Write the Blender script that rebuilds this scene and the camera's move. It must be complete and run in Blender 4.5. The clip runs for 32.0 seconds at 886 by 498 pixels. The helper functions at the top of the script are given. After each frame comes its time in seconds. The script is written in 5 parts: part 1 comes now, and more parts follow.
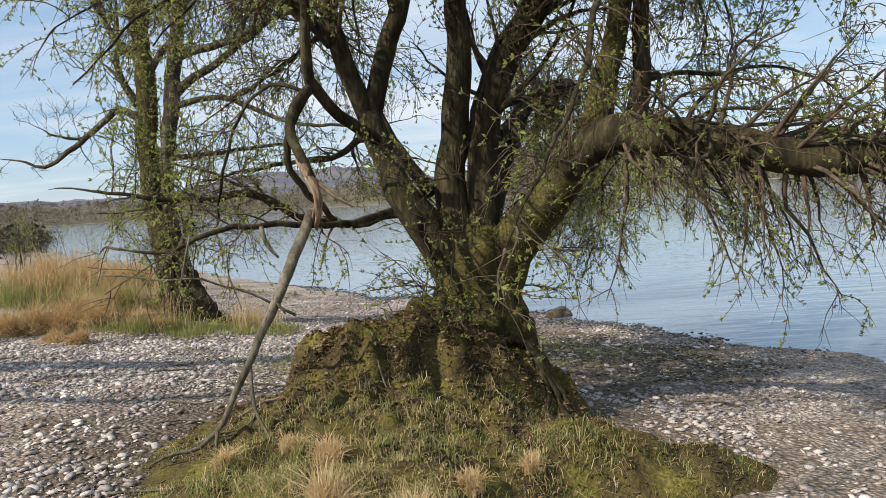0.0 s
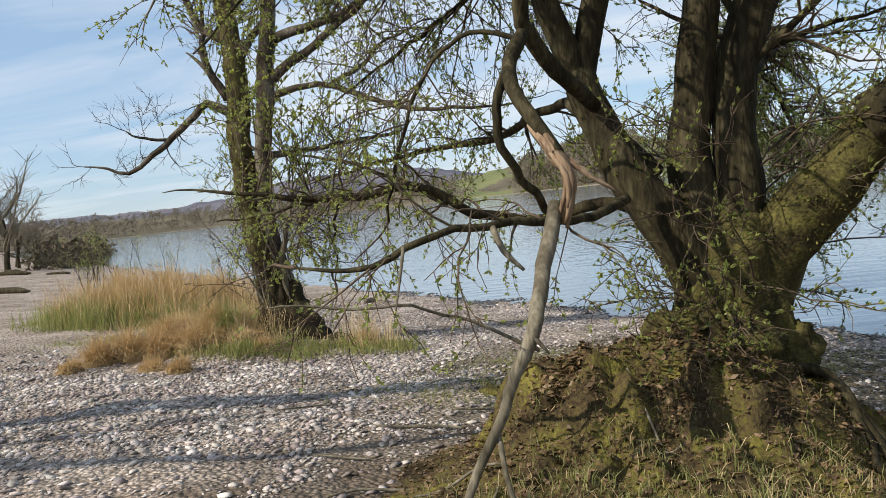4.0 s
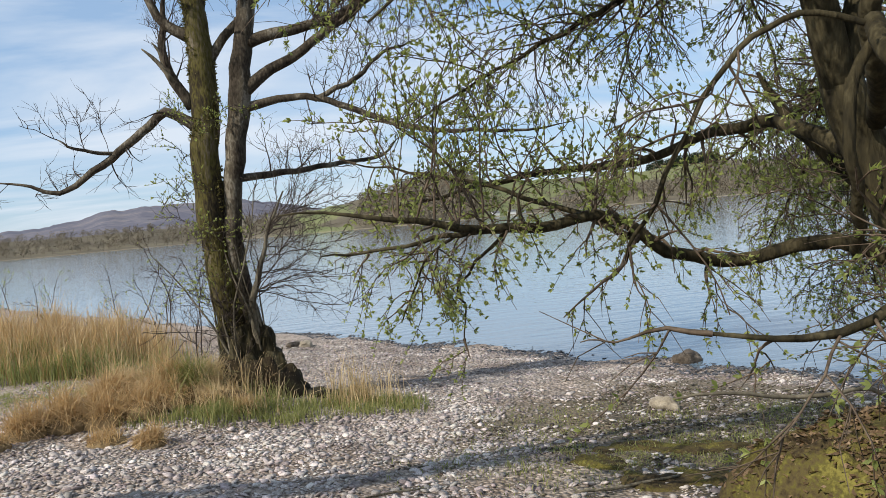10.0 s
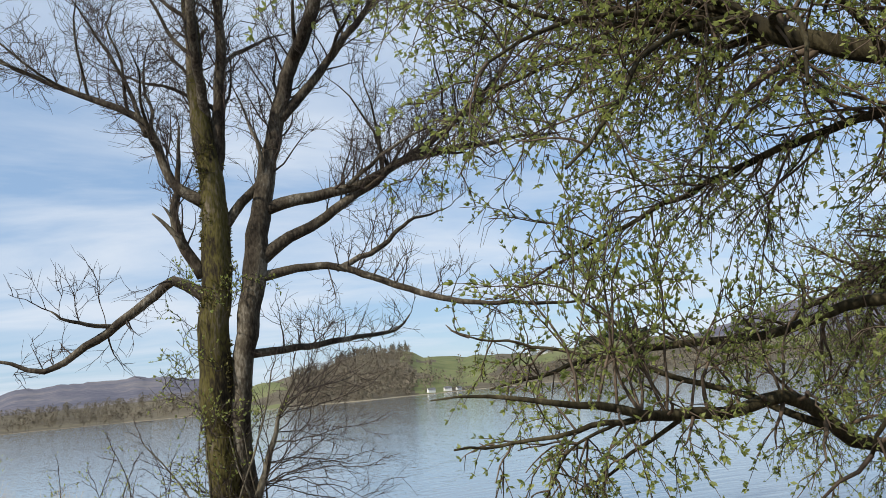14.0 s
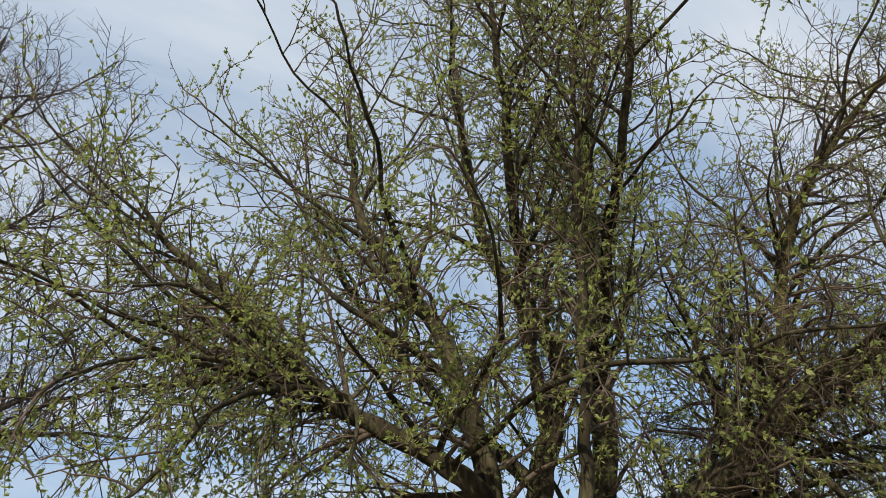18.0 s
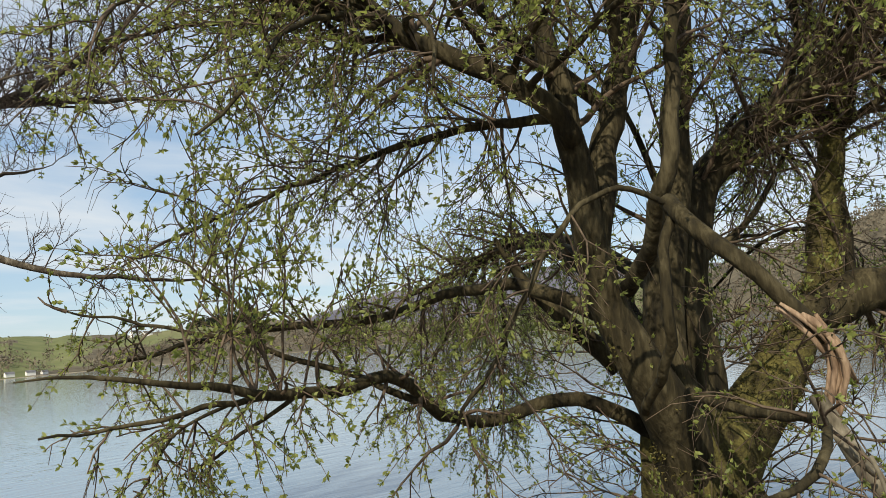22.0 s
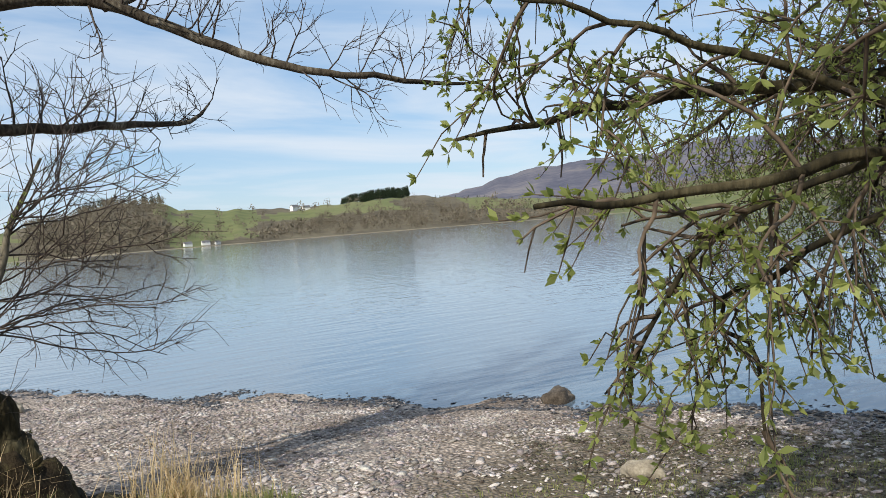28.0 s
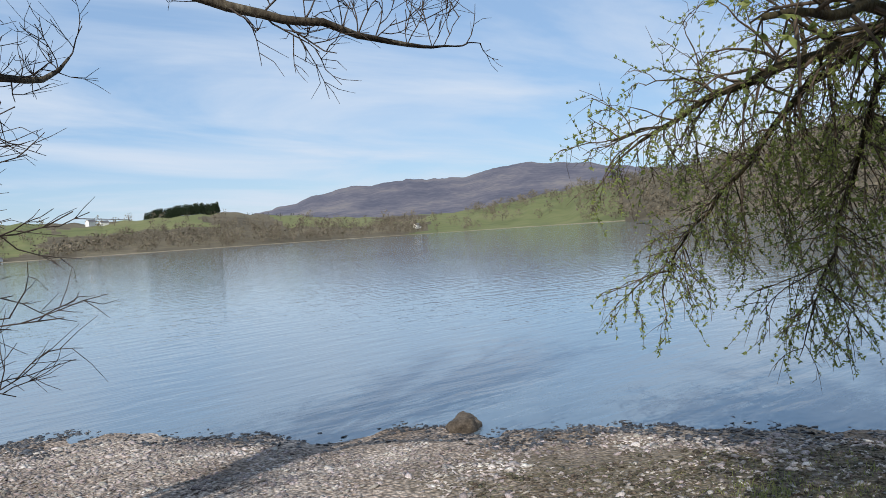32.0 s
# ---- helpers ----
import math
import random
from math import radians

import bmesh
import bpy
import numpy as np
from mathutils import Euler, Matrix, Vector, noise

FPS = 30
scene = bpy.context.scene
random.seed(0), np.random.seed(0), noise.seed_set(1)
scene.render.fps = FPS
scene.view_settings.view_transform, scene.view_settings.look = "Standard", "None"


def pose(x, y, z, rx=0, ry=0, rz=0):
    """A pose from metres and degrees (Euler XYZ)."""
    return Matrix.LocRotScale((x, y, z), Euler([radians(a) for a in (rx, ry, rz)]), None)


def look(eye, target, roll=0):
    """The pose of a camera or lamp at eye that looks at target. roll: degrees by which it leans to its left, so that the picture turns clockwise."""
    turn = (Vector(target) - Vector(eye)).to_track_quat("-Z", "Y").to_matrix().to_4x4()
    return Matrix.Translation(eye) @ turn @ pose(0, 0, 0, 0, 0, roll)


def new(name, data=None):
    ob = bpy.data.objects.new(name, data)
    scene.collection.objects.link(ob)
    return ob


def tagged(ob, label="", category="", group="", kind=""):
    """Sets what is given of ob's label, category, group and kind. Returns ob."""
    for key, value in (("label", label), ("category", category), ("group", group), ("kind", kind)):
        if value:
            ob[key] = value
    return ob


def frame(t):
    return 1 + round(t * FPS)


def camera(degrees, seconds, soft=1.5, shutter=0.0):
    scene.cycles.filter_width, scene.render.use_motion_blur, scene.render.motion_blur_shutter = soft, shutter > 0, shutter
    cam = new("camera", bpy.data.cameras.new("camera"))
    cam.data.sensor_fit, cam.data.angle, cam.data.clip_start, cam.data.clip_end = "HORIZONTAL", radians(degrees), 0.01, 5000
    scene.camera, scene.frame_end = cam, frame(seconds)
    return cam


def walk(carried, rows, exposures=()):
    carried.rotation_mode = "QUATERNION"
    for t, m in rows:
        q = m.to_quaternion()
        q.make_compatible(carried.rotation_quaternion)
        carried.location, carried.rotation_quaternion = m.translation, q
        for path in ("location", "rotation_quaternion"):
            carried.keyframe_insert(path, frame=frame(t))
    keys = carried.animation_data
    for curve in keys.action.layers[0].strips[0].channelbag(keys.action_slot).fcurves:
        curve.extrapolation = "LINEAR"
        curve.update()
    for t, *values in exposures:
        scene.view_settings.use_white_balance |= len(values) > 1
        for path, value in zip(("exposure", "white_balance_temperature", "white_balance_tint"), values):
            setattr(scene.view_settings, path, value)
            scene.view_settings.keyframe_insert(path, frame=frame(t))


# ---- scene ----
cam = camera(59.3, 32.0, soft=0.4)
METRES, EYE, TILT, LEAN, TURN = 11.364, 1.5, -2.794, 3.972, 0.0
ROWS = [
    (0.0, 0.0, 0.0, 0.0, 0.0, -0.97, -0.14),
    (0.5, -0.0216, 0.0156, -0.0005, 0.96, -0.92, 0.04),
    (1.0, -0.0393, 0.03, -0.0027, 2.12, -0.96, -0.18),
    (1.5, -0.0452, 0.055, -0.0014, 2.91, -0.88, -0.13),
    (2.0, -0.0532, 0.075, 0.0011, 3.32, -0.85, 0.18),
    (2.5, -0.0698, 0.086, 0.0001, 3.3, -0.94, 0.85),
    (3.0, -0.0872, 0.0986, 0.0012, 3.12, -1.04, 1.54),
    (3.5, -0.0975, 0.1147, -0.0002, 3.29, -1.24, 2.11),
    (4.0, -0.1055, 0.1363, 0.003, 3.48, -1.13, 2.36),
    (4.5, -0.1205, 0.1446, 0.0005, 3.64, -1.06, 2.31),
    (6.5, -0.1844, 0.1814, 0.0068, 1.54, -1.46, 0.75),
    (7.0, -0.1959, 0.1876, 0.0056, -0.39, -0.68, 0.51),
    (7.5, -0.2181, 0.1978, 0.0089, -2.3, 0.03, 0.5),
    (8.0, -0.2293, 0.2058, 0.0091, -3.66, 0.38, 0.43),
    (8.5, -0.2402, 0.2229, 0.0096, -4.95, 0.76, 0.5),
    (9.0, -0.2484, 0.2351, 0.0118, -6.21, 1.19, 0.45),
    (9.5, -0.2678, 0.2459, 0.0114, -7.72, 1.49, 0.84),
    (10.0, -0.2823, 0.2538, 0.0119, -8.4, 1.1, 1.68),
    (10.5, -0.2884, 0.2662, 0.0095, -9.16, 0.9, 2.06),
    (11.0, -0.293, 0.2842, 0.0143, -10.58, 1.49, 2.1),
    (11.5, -0.3004, 0.2935, 0.0142, -11.78, 2.29, 1.93),
    (12.0, -0.3217, 0.3055, 0.0156, -12.05, 3.17, 2.38),
    (12.5, -0.3404, 0.3113, 0.0157, -11.48, 4.55, 2.8),
    (13.0, -0.3496, 0.3198, 0.0165, -10.82, 6.72, 3.18),
    (13.5, -0.3567, 0.329, 0.0194, -11.36, 9.9, 2.91),
    (14.0, -0.3629, 0.3291, 0.0211, -13.18, 13.85, 2.23),
    (14.5, -0.3706, 0.3277, 0.0237, -15.8, 18.21, 1.4),
    (16.5, -0.378, 0.3194, 0.0269, -29.78, 30.23, -0.57),
    (17.0, -0.3728, 0.3162, 0.0282, -34.78, 31.5, -0.14),
    (17.5, -0.3669, 0.3132, 0.0307, -39.93, 32.98, 0.69),
    (18.0, -0.3641, 0.3079, 0.0318, -44.69, 35.08, 1.82),
    (18.5, -0.3617, 0.3042, 0.0332, -49.1, 37.62, 3.14),
    (19.0, -0.3599, 0.3012, 0.0342, -52.51, 39.94, 4.26),
    (19.5, -0.3572, 0.304, 0.0331, -54.62, 40.54, 5.14),
    (20.0, -0.3522, 0.3067, 0.03, -53.63, 34.96, 5.7),
    (20.5, -0.3492, 0.3089, 0.0256, -50.68, 26.62, 5.88),
    (21.0, -0.3462, 0.3123, 0.0227, -47.85, 19.54, 5.17),
    (21.5, -0.3494, 0.3193, 0.0205, -44.82, 14.99, 4.03),
    (22.0, -0.3627, 0.3363, 0.0204, -41.15, 11.13, 3.91),
    (22.5, -0.372, 0.3489, 0.0176, -37.42, 8.49, 3.69),
    (23.0, -0.3719, 0.3622, 0.0143, -34.53, 6.55, 3.48),
    (23.5, -0.3708, 0.3827, 0.0146, -33.2, 5.07, 3.09),
    (24.0, -0.3793, 0.401, 0.0127, -32.79, 3.87, 2.9),
    (24.5, -0.394, 0.4237, 0.0115, -32.98, 2.85, 3.18),
    (25.0, -0.3956, 0.4405, 0.0097, -32.16, 2.06, 4.07),
    (25.5, -0.3891, 0.4605, 0.0135, -30.9, 2.26, 4.32),
    (27.5, -0.3601, 0.532, 0.0075, -31.33, 2.22, 2.65),
    (28.0, -0.3559, 0.5492, 0.0064, -30.56, 2.62, 2.59),
    (28.5, -0.3659, 0.5716, 0.0085, -29.56, 2.78, 3.08),
    (29.0, -0.3744, 0.5849, 0.0062, -28.86, 2.61, 3.79),
    (29.5, -0.3745, 0.6031, 0.0064, -28.59, 2.29, 4.25),
    (30.0, -0.3715, 0.6212, 0.0085, -30.4, 2.36, 3.42),
    (30.5, -0.374, 0.6394, 0.006, -33.79, 2.53, 2.42),
    (31.0, -0.3829, 0.6583, 0.0069, -36.97, 2.66, 2.18),
    (31.5, -0.3791, 0.6693, 0.005, -40.39, 2.76, 2.35),
    (32.0, -0.363, 0.6844, 0.0056, -44.19, 3.37, 2.97),
]
EXPOSURES = [(0.0, 0.17, 7100, 10), (4.0, 0.14, 7050, 10), (8.0, 0.1, 6900, 10), (13.0, 0.05, 6700, 10), (17.0, -0.02, 6950, 10), (18.0, 0.02, 7050, 10), (19.0, -0.1, 6900, 10), (20.0, -0.12, 7150, 10), (21.2, 0.14, 7500, 9), (22.0, 0.08, 7450, 9), (25.0, 0.08, 7050, 10), (28.0, 0.06, 6750, 9), (30.0, 0.03, 6500, 10), (32.0, -0.07, 6450, 10)]
walk(cam, [(t, pose(0, 0, EYE, TILT, LEAN, TURN) @ pose(METRES * x, METRES * y, METRES * z, 90 + pitch, roll, yaw)) for t, x, y, z, yaw, pitch, roll in ROWS], EXPOSURES)

# ---- world, sun ----
SUN_AZ, SUN_EL = radians(-120.0), radians(40.0)      # azimuth from +y towards +x
SUN_DIR = Vector((math.sin(SUN_AZ) * math.cos(SUN_EL), math.cos(SUN_AZ) * math.cos(SUN_EL), math.sin(SUN_EL)))


def build_world():
    w = bpy.data.worlds.new("sky")
    scene.world = w
    w.use_nodes = True
    n, l = w.node_tree.nodes, w.node_tree.links
    n.clear()
    out, bg = n.new("ShaderNodeOutputWorld"), n.new("ShaderNodeBackground")
    sky = n.new("ShaderNodeTexSky")
    sky.sky_type, sky.sun_disc = "NISHITA", False
    sky.sun_elevation, sky.sun_rotation = SUN_EL, SUN_AZ % (2 * math.pi)
    sky.air_density, sky.dust_density, sky.ozone_density = 1.0, 0.3, 2.5
    geo = n.new("ShaderNodeTexCoord")
    sep = n.new("ShaderNodeSeparateXYZ")
    l.new(geo.outputs["Generated"], sep.inputs[0])
    # cloud sheet: the direction laid onto a flat layer
    add = n.new("ShaderNodeMath"); add.operation = "ADD"; add.inputs[1].default_value = 0.12
    l.new(sep.outputs["Z"], add.inputs[0])
    div = []
    for ax in "XY":
        d = n.new("ShaderNodeMath"); d.operation = "DIVIDE"
        l.new(sep.outputs[ax], d.inputs[0]); l.new(add.outputs[0], d.inputs[1]); div.append(d)
    comb = n.new("ShaderNodeCombineXYZ")
    l.new(div[0].outputs[0], comb.inputs[0]); l.new(div[1].outputs[0], comb.inputs[1])
    mp = n.new("ShaderNodeMapping"); mp.inputs["Rotation"].default_value = (0, 0, radians(35)); mp.inputs["Scale"].default_value = (0.45, 0.9, 1)
    mp.inputs["Location"].default_value = (0.7, 0.2, 0)
    l.new(comb.outputs[0], mp.inputs[0])
    nz = n.new("ShaderNodeTexNoise"); nz.inputs["Scale"].default_value = 1.1; nz.inputs["Detail"].default_value = 7; nz.inputs["Roughness"].default_value = 0.55
    nz.inputs["Distortion"].default_value = 0.5
    l.new(mp.outputs[0], nz.inputs["Vector"])
    ramp = n.new("ShaderNodeValToRGB")
    ramp.color_ramp.elements[0].position, ramp.color_ramp.elements[1].position = 0.415, 0.64
    ramp.color_ramp.elements[0].color, ramp.color_ramp.elements[1].color = (CLOUD[0],) * 3 + (1,), (CLOUD[1],) * 3 + (1,)
    l.new(nz.outputs["Fac"], ramp.inputs[0])
    mix = n.new("ShaderNodeMixRGB")
    mix.inputs[2].default_value = CLOUD_RGB
    veil = n.new("ShaderNodeMixRGB")                       # thin high haze over the blue
    veil.inputs[0].default_value, veil.inputs[2].default_value = 0.55, VEIL_RGB
    l.new(sky.outputs[0], veil.inputs[1])
    hi = n.new("ShaderNodeMapRange")                       # the sheet thickens overhead
    hi.inputs[1].default_value, hi.inputs[2].default_value, hi.inputs[3].default_value, hi.inputs[4].default_value = 0.2, 0.75, 0.0, 0.18
    l.new(sep.outputs["Z"], hi.inputs[0])
    tot = n.new("ShaderNodeMath"); tot.operation = "ADD"; tot.use_clamp = True
    l.new(ramp.outputs[0], tot.inputs[0]); l.new(hi.outputs[0], tot.inputs[1])
    l.new(tot.outputs[0], mix.inputs[0]); l.new(veil.outputs[0], mix.inputs[1])
    l.new(mix.outputs[0], bg.inputs["Color"])
    bg.inputs["Strength"].default_value = SKY
    l.new(bg.outputs[0], out.inputs[0])


CLOUD, CLOUD_RGB, VEIL_RGB, SKY = (0.0, 0.85), (5.8, 6.5, 7.5, 1), (2.85, 4.5, 7.0, 1), 0.124
build_world()
sun = new("sun", bpy.data.lights.new("sun", "SUN"))
sun.data.energy, sun.data.angle, sun.data.color = 5.0, radians(0.53), (1.0, 0.94, 0.84)
sun.matrix_world = look(SUN_DIR * 50, (0, 0, 0))

# ---- materials ----


def mat(name, cols, scale=8.0, rough=0.85, bump=0.3, fine=60.0, spec=0.3, stretch=(1, 1, 1), rnd=0.0, dist=0.02):
    """Two scales of noise over a ramp of colours, with relief; rnd varies brightness piece by piece."""
    m = bpy.data.materials.new(name)
    m.use_nodes = True
    n, l = m.node_tree.nodes, m.node_tree.links
    p = n["Principled BSDF"]
    tc, mp = n.new("ShaderNodeTexCoord"), n.new("ShaderNodeMapping")
    mp.inputs["Scale"].default_value = stretch
    l.new(tc.outputs["Object"], mp.inputs[0])
    a, b = n.new("ShaderNodeTexNoise"), n.new("ShaderNodeTexNoise")
    a.inputs["Scale"].default_value, a.inputs["Detail"].default_value = scale, 4
    b.inputs["Scale"].default_value, b.inputs["Detail"].default_value = fine, 5
    l.new(mp.outputs[0], a.inputs["Vector"]); l.new(mp.outputs[0], b.inputs["Vector"])
    mixf = n.new("ShaderNodeMixRGB"); mixf.inputs[0].default_value = 0.4
    l.new(a.outputs["Fac"], mixf.inputs[1]); l.new(b.outputs["Fac"], mixf.inputs[2])
    ramp = n.new("ShaderNodeValToRGB")
    e = ramp.color_ramp.elements
    while len(e) < len(cols):
        e.new(0.5)
    for i, c in enumerate(cols):
        e[i].position = 0.37 + 0.27 * i / (len(cols) - 1)
        e[i].color = (*c, 1)
    l.new(mixf.outputs[0], ramp.inputs[0])
    last = ramp.outputs[0]
    if rnd:
        g = n.new("ShaderNodeNewGeometry"); oi = n.new("ShaderNodeObjectInfo")
        sm = n.new("ShaderNodeMath"); sm.operation = "ADD"
        l.new(g.outputs["Random Per Island"], sm.inputs[0]); l.new(oi.outputs["Random"], sm.inputs[1])
        fr = n.new("ShaderNodeMath"); fr.operation = "FRACT"; l.new(sm.outputs[0], fr.inputs[0])
        mr = n.new("ShaderNodeMapRange"); mr.inputs[3].default_value, mr.inputs[4].default_value = 1 - rnd, 1 + rnd
        l.new(fr.outputs[0], mr.inputs[0])
        hs = n.new("ShaderNodeHueSaturation"); l.new(mr.outputs[0], hs.inputs["Value"]); l.new(last, hs.inputs["Color"])
        mh = n.new("ShaderNodeMapRange"); mh.inputs[3].default_value, mh.inputs[4].default_value = 0.5 - 0.12 * rnd, 0.5 + 0.08 * rnd
        f2 = n.new("ShaderNodeMath"); f2.operation = "MULTIPLY"; f2.inputs[1].default_value = 7.31; l.new(fr.outputs[0], f2.inputs[0])
        f3 = n.new("ShaderNodeMath"); f3.operation = "FRACT"; l.new(f2.outputs[0], f3.inputs[0])
        l.new(f3.outputs[0], mh.inputs[0]); l.new(mh.outputs[0], hs.inputs["Hue"])
        last = hs.outputs[0]
    l.new(last, p.inputs["Base Color"])
    p.inputs["Roughness"].default_value = rough
    p.inputs["Specular IOR Level"].default_value = spec
    if bump:
        bp = n.new("ShaderNodeBump"); bp.inputs["Strength"].default_value = bump; bp.inputs["Distance"].default_value = dist
        l.new(mixf.outputs[0], bp.inputs["Height"]); l.new(bp.outputs[0], p.inputs["Normal"])
    return m


def leaf_mat(name, c1, c2, through_c, amount=0.4):
    m = bpy.data.materials.new(name)
    m.use_nodes = True
    n, l = m.node_tree.nodes, m.node_tree.links
    p, out = n["Principled BSDF"], n["Material Output"]
    g = n.new("ShaderNodeNewGeometry")
    mix = n.new("ShaderNodeMixRGB"); mix.inputs[1].default_value, mix.inputs[2].default_value = (*c1, 1), (*c2, 1)
    l.new(g.outputs["Random Per Island"], mix.inputs[0]); l.new(mix.outputs[0], p.inputs["Base Color"])
    p.inputs["Roughness"].default_value = 0.55
    p.inputs["Specular IOR Level"].default_value = 0.3
    t = n.new("ShaderNodeBsdfTranslucent"); t.inputs[0].default_value = (*through_c, 1)
    ms = n.new("ShaderNodeMixShader"); ms.inputs[0].default_value = amount
    l.new(p.outputs[0], ms.inputs[1]); l.new(t.outputs[0], ms.inputs[2]); l.new(ms.outputs[0], out.inputs[0])
    return m


def ground_mat():
    """Pebble shingle with earth patches."""
    m = mat("shingle_bed", [(0.185, 0.147, 0.118), (0.3, 0.257, 0.224), (0.41, 0.365, 0.325)], 1.0, 0.95, 0.0, 25)
    n, l = m.node_tree.nodes, m.node_tree.links
    p = n["Principled BSDF"]
    tc = n["Texture Coordinate"]
    v = n.new("ShaderNodeTexVoronoi"); v.inputs["Scale"].default_value = 26
    l.new(tc.outputs["Object"], v.inputs["Vector"])
    old = p.inputs["Base Color"].links[0].from_socket
    # stone middles lightened, gaps darkened: shade between pebbles painted into the colour
    cr = n.new("ShaderNodeValToRGB")
    e = cr.color_ramp.elements
    e[0].position, e[0].color = 0.0, (1.75, 1.7, 1.66, 1)
    e[1].position, e[1].color = 0.75, (0.52, 0.49, 0.46, 1)
    l.new(v.outputs["Distance"], cr.inputs[0])
    mu = n.new("ShaderNodeMixRGB"); mu.blend_type = "MULTIPLY"; mu.inputs[0].default_value = 1
    l.new(old, mu.inputs[1]); l.new(cr.outputs[0], mu.inputs[2])
    # humus and leaf litter under the willow
    sub = n.new("ShaderNodeVectorMath"); sub.operation = "DISTANCE"; sub.inputs[1].default_value = (-0.5, 5.4, -0.1)
    l.new(tc.outputs["Object"], sub.inputs[0])
    nn = n.new("ShaderNodeTexNoise"); nn.inputs["Scale"].default_value = 1.3; nn.inputs["Detail"].default_value = 5
    l.new(tc.outputs["Object"], nn.inputs["Vector"])
    ma = n.new("ShaderNodeMath"); ma.operation = "MULTIPLY_ADD"; ma.inputs[1].default_value, ma.inputs[2].default_value = 4.0, -2.0
    l.new(nn.outputs["Fac"], ma.inputs[0])
    dd = n.new("ShaderNodeMath"); dd.operation = "ADD"; l.new(sub.outputs["Value"], dd.inputs[0]); l.new(ma.outputs[0], dd.inputs[1])
    lit = n.new("ShaderNodeMapRange"); lit.inputs[1].default_value, lit.inputs[2].default_value, lit.inputs[3].default_value, lit.inputs[4].default_value = 1.9, 3.3, 0.8, 0.0
    l.new(dd.outputs[0], lit.inputs[0])
    soil = n.new("ShaderNodeMixRGB"); soil.inputs[2].default_value = (0.07, 0.05, 0.032, 1)
    l.new(lit.outputs[0], soil.inputs[0]); l.new(mu.outputs[0], soil.inputs[1])
    mu = soil
    # silt and moss between the stones on the far side of the willow
    far = n.new("ShaderNodeVectorMath"); far.operation = "DISTANCE"; far.inputs[1].default_value = (0.9, 9.6, -0.5)
    l.new(tc.outputs["Object"], far.inputs[0])
    fd = n.new("ShaderNodeMath"); fd.operation = "ADD"; l.new(far.outputs["Value"], fd.inputs[0]); l.new(ma.outputs[0], fd.inputs[1])
    fm = n.new("ShaderNodeMapRange"); fm.inputs[1].default_value, fm.inputs[2].default_value, fm.inputs[3].default_value, fm.inputs[4].default_value = 2.0, 3.6, 0.75, 0.0
    l.new(fd.outputs[0], fm.inputs[0])
    silt = n.new("ShaderNodeMixRGB"); silt.inputs[2].default_value = (0.1, 0.083, 0.05, 1)
    l.new(fm.outputs[0], silt.inputs[0]); l.new(mu.outputs[0], silt.inputs[1])
    mu = silt
    # pebble to pebble
    hv = n.new("ShaderNodeMixRGB"); hv.blend_type = "OVERLAY"; hv.inputs[0].default_value = 0.35
    bw = n.new("ShaderNodeRGBToBW"); l.new(v.outputs["Color"], bw.inputs[0])
    l.new(mu.outputs[0], hv.inputs[1]); l.new(bw.outputs[0], hv.inputs[2])
    l.new(hv.outputs[0], p.inputs["Base Color"])
    inv = n.new("ShaderNodeMath"); inv.operation = "SUBTRACT"; inv.inputs[0].default_value = 1
    l.new(v.outputs["Distance"], inv.inputs[1])
    b = n.new("ShaderNodeBump"); b.inputs["Strength"].default_value = 1.0; b.inputs["Distance"].default_value = 0.025
    l.new(inv.outputs[0], b.inputs["Height"]); l.new(b.outputs[0], p.inputs["Normal"])
    return m


def water_mat():
    m = bpy.data.materials.new("lake_water")
    m.use_nodes = True
    n, l = m.node_tree.nodes, m.node_tree.links
    p = n["Principled BSDF"]
    # lighter than lake water: part of the sky's reflection is put into this colour
    p.inputs["Base Color"].default_value = (0.12, 0.168, 0.212, 1)
    p.inputs["Roughness"].default_value = 0.06
    p.inputs["IOR"].default_value = 1.7
    tc = n.new("ShaderNodeTexCoord")
    mp = n.new("ShaderNodeMapping"); mp.inputs["Rotation"].default_value = (0, 0, radians(38)); mp.inputs["Scale"].default_value = (0.55, 1.7, 1)
    l.new(tc.outputs["Object"], mp.inputs[0])
    a = n.new("ShaderNodeTexNoise"); a.inputs["Scale"].default_value = 1.6; a.inputs["Detail"].default_value = 3
    b = n.new("ShaderNodeTexNoise"); b.inputs["Scale"].default_value = 0.05; b.inputs["Detail"].default_value = 2
    l.new(mp.outputs[0], a.inputs["Vector"]); l.new(tc.outputs["Object"], b.inputs["Vector"])
    mul = n.new("ShaderNodeMath"); mul.operation = "MULTIPLY"
    soft = n.new("ShaderNodeMapRange"); soft.inputs[3].default_value, soft.inputs[4].default_value = 0.35, 0.75
    l.new(b.outputs["Fac"], soft.inputs[0])
    l.new(a.outputs["Fac"], mul.inputs[0]); l.new(soft.outputs[0], mul.inputs[1])
    bp = n.new("ShaderNodeBump"); bp.inputs["Strength"].default_value = 0.37; bp.inputs["Distance"].default_value = 0.08
    l.new(mul.outputs[0], bp.inputs["Height"]); l.new(bp.outputs[0], p.inputs["Normal"])
    return m


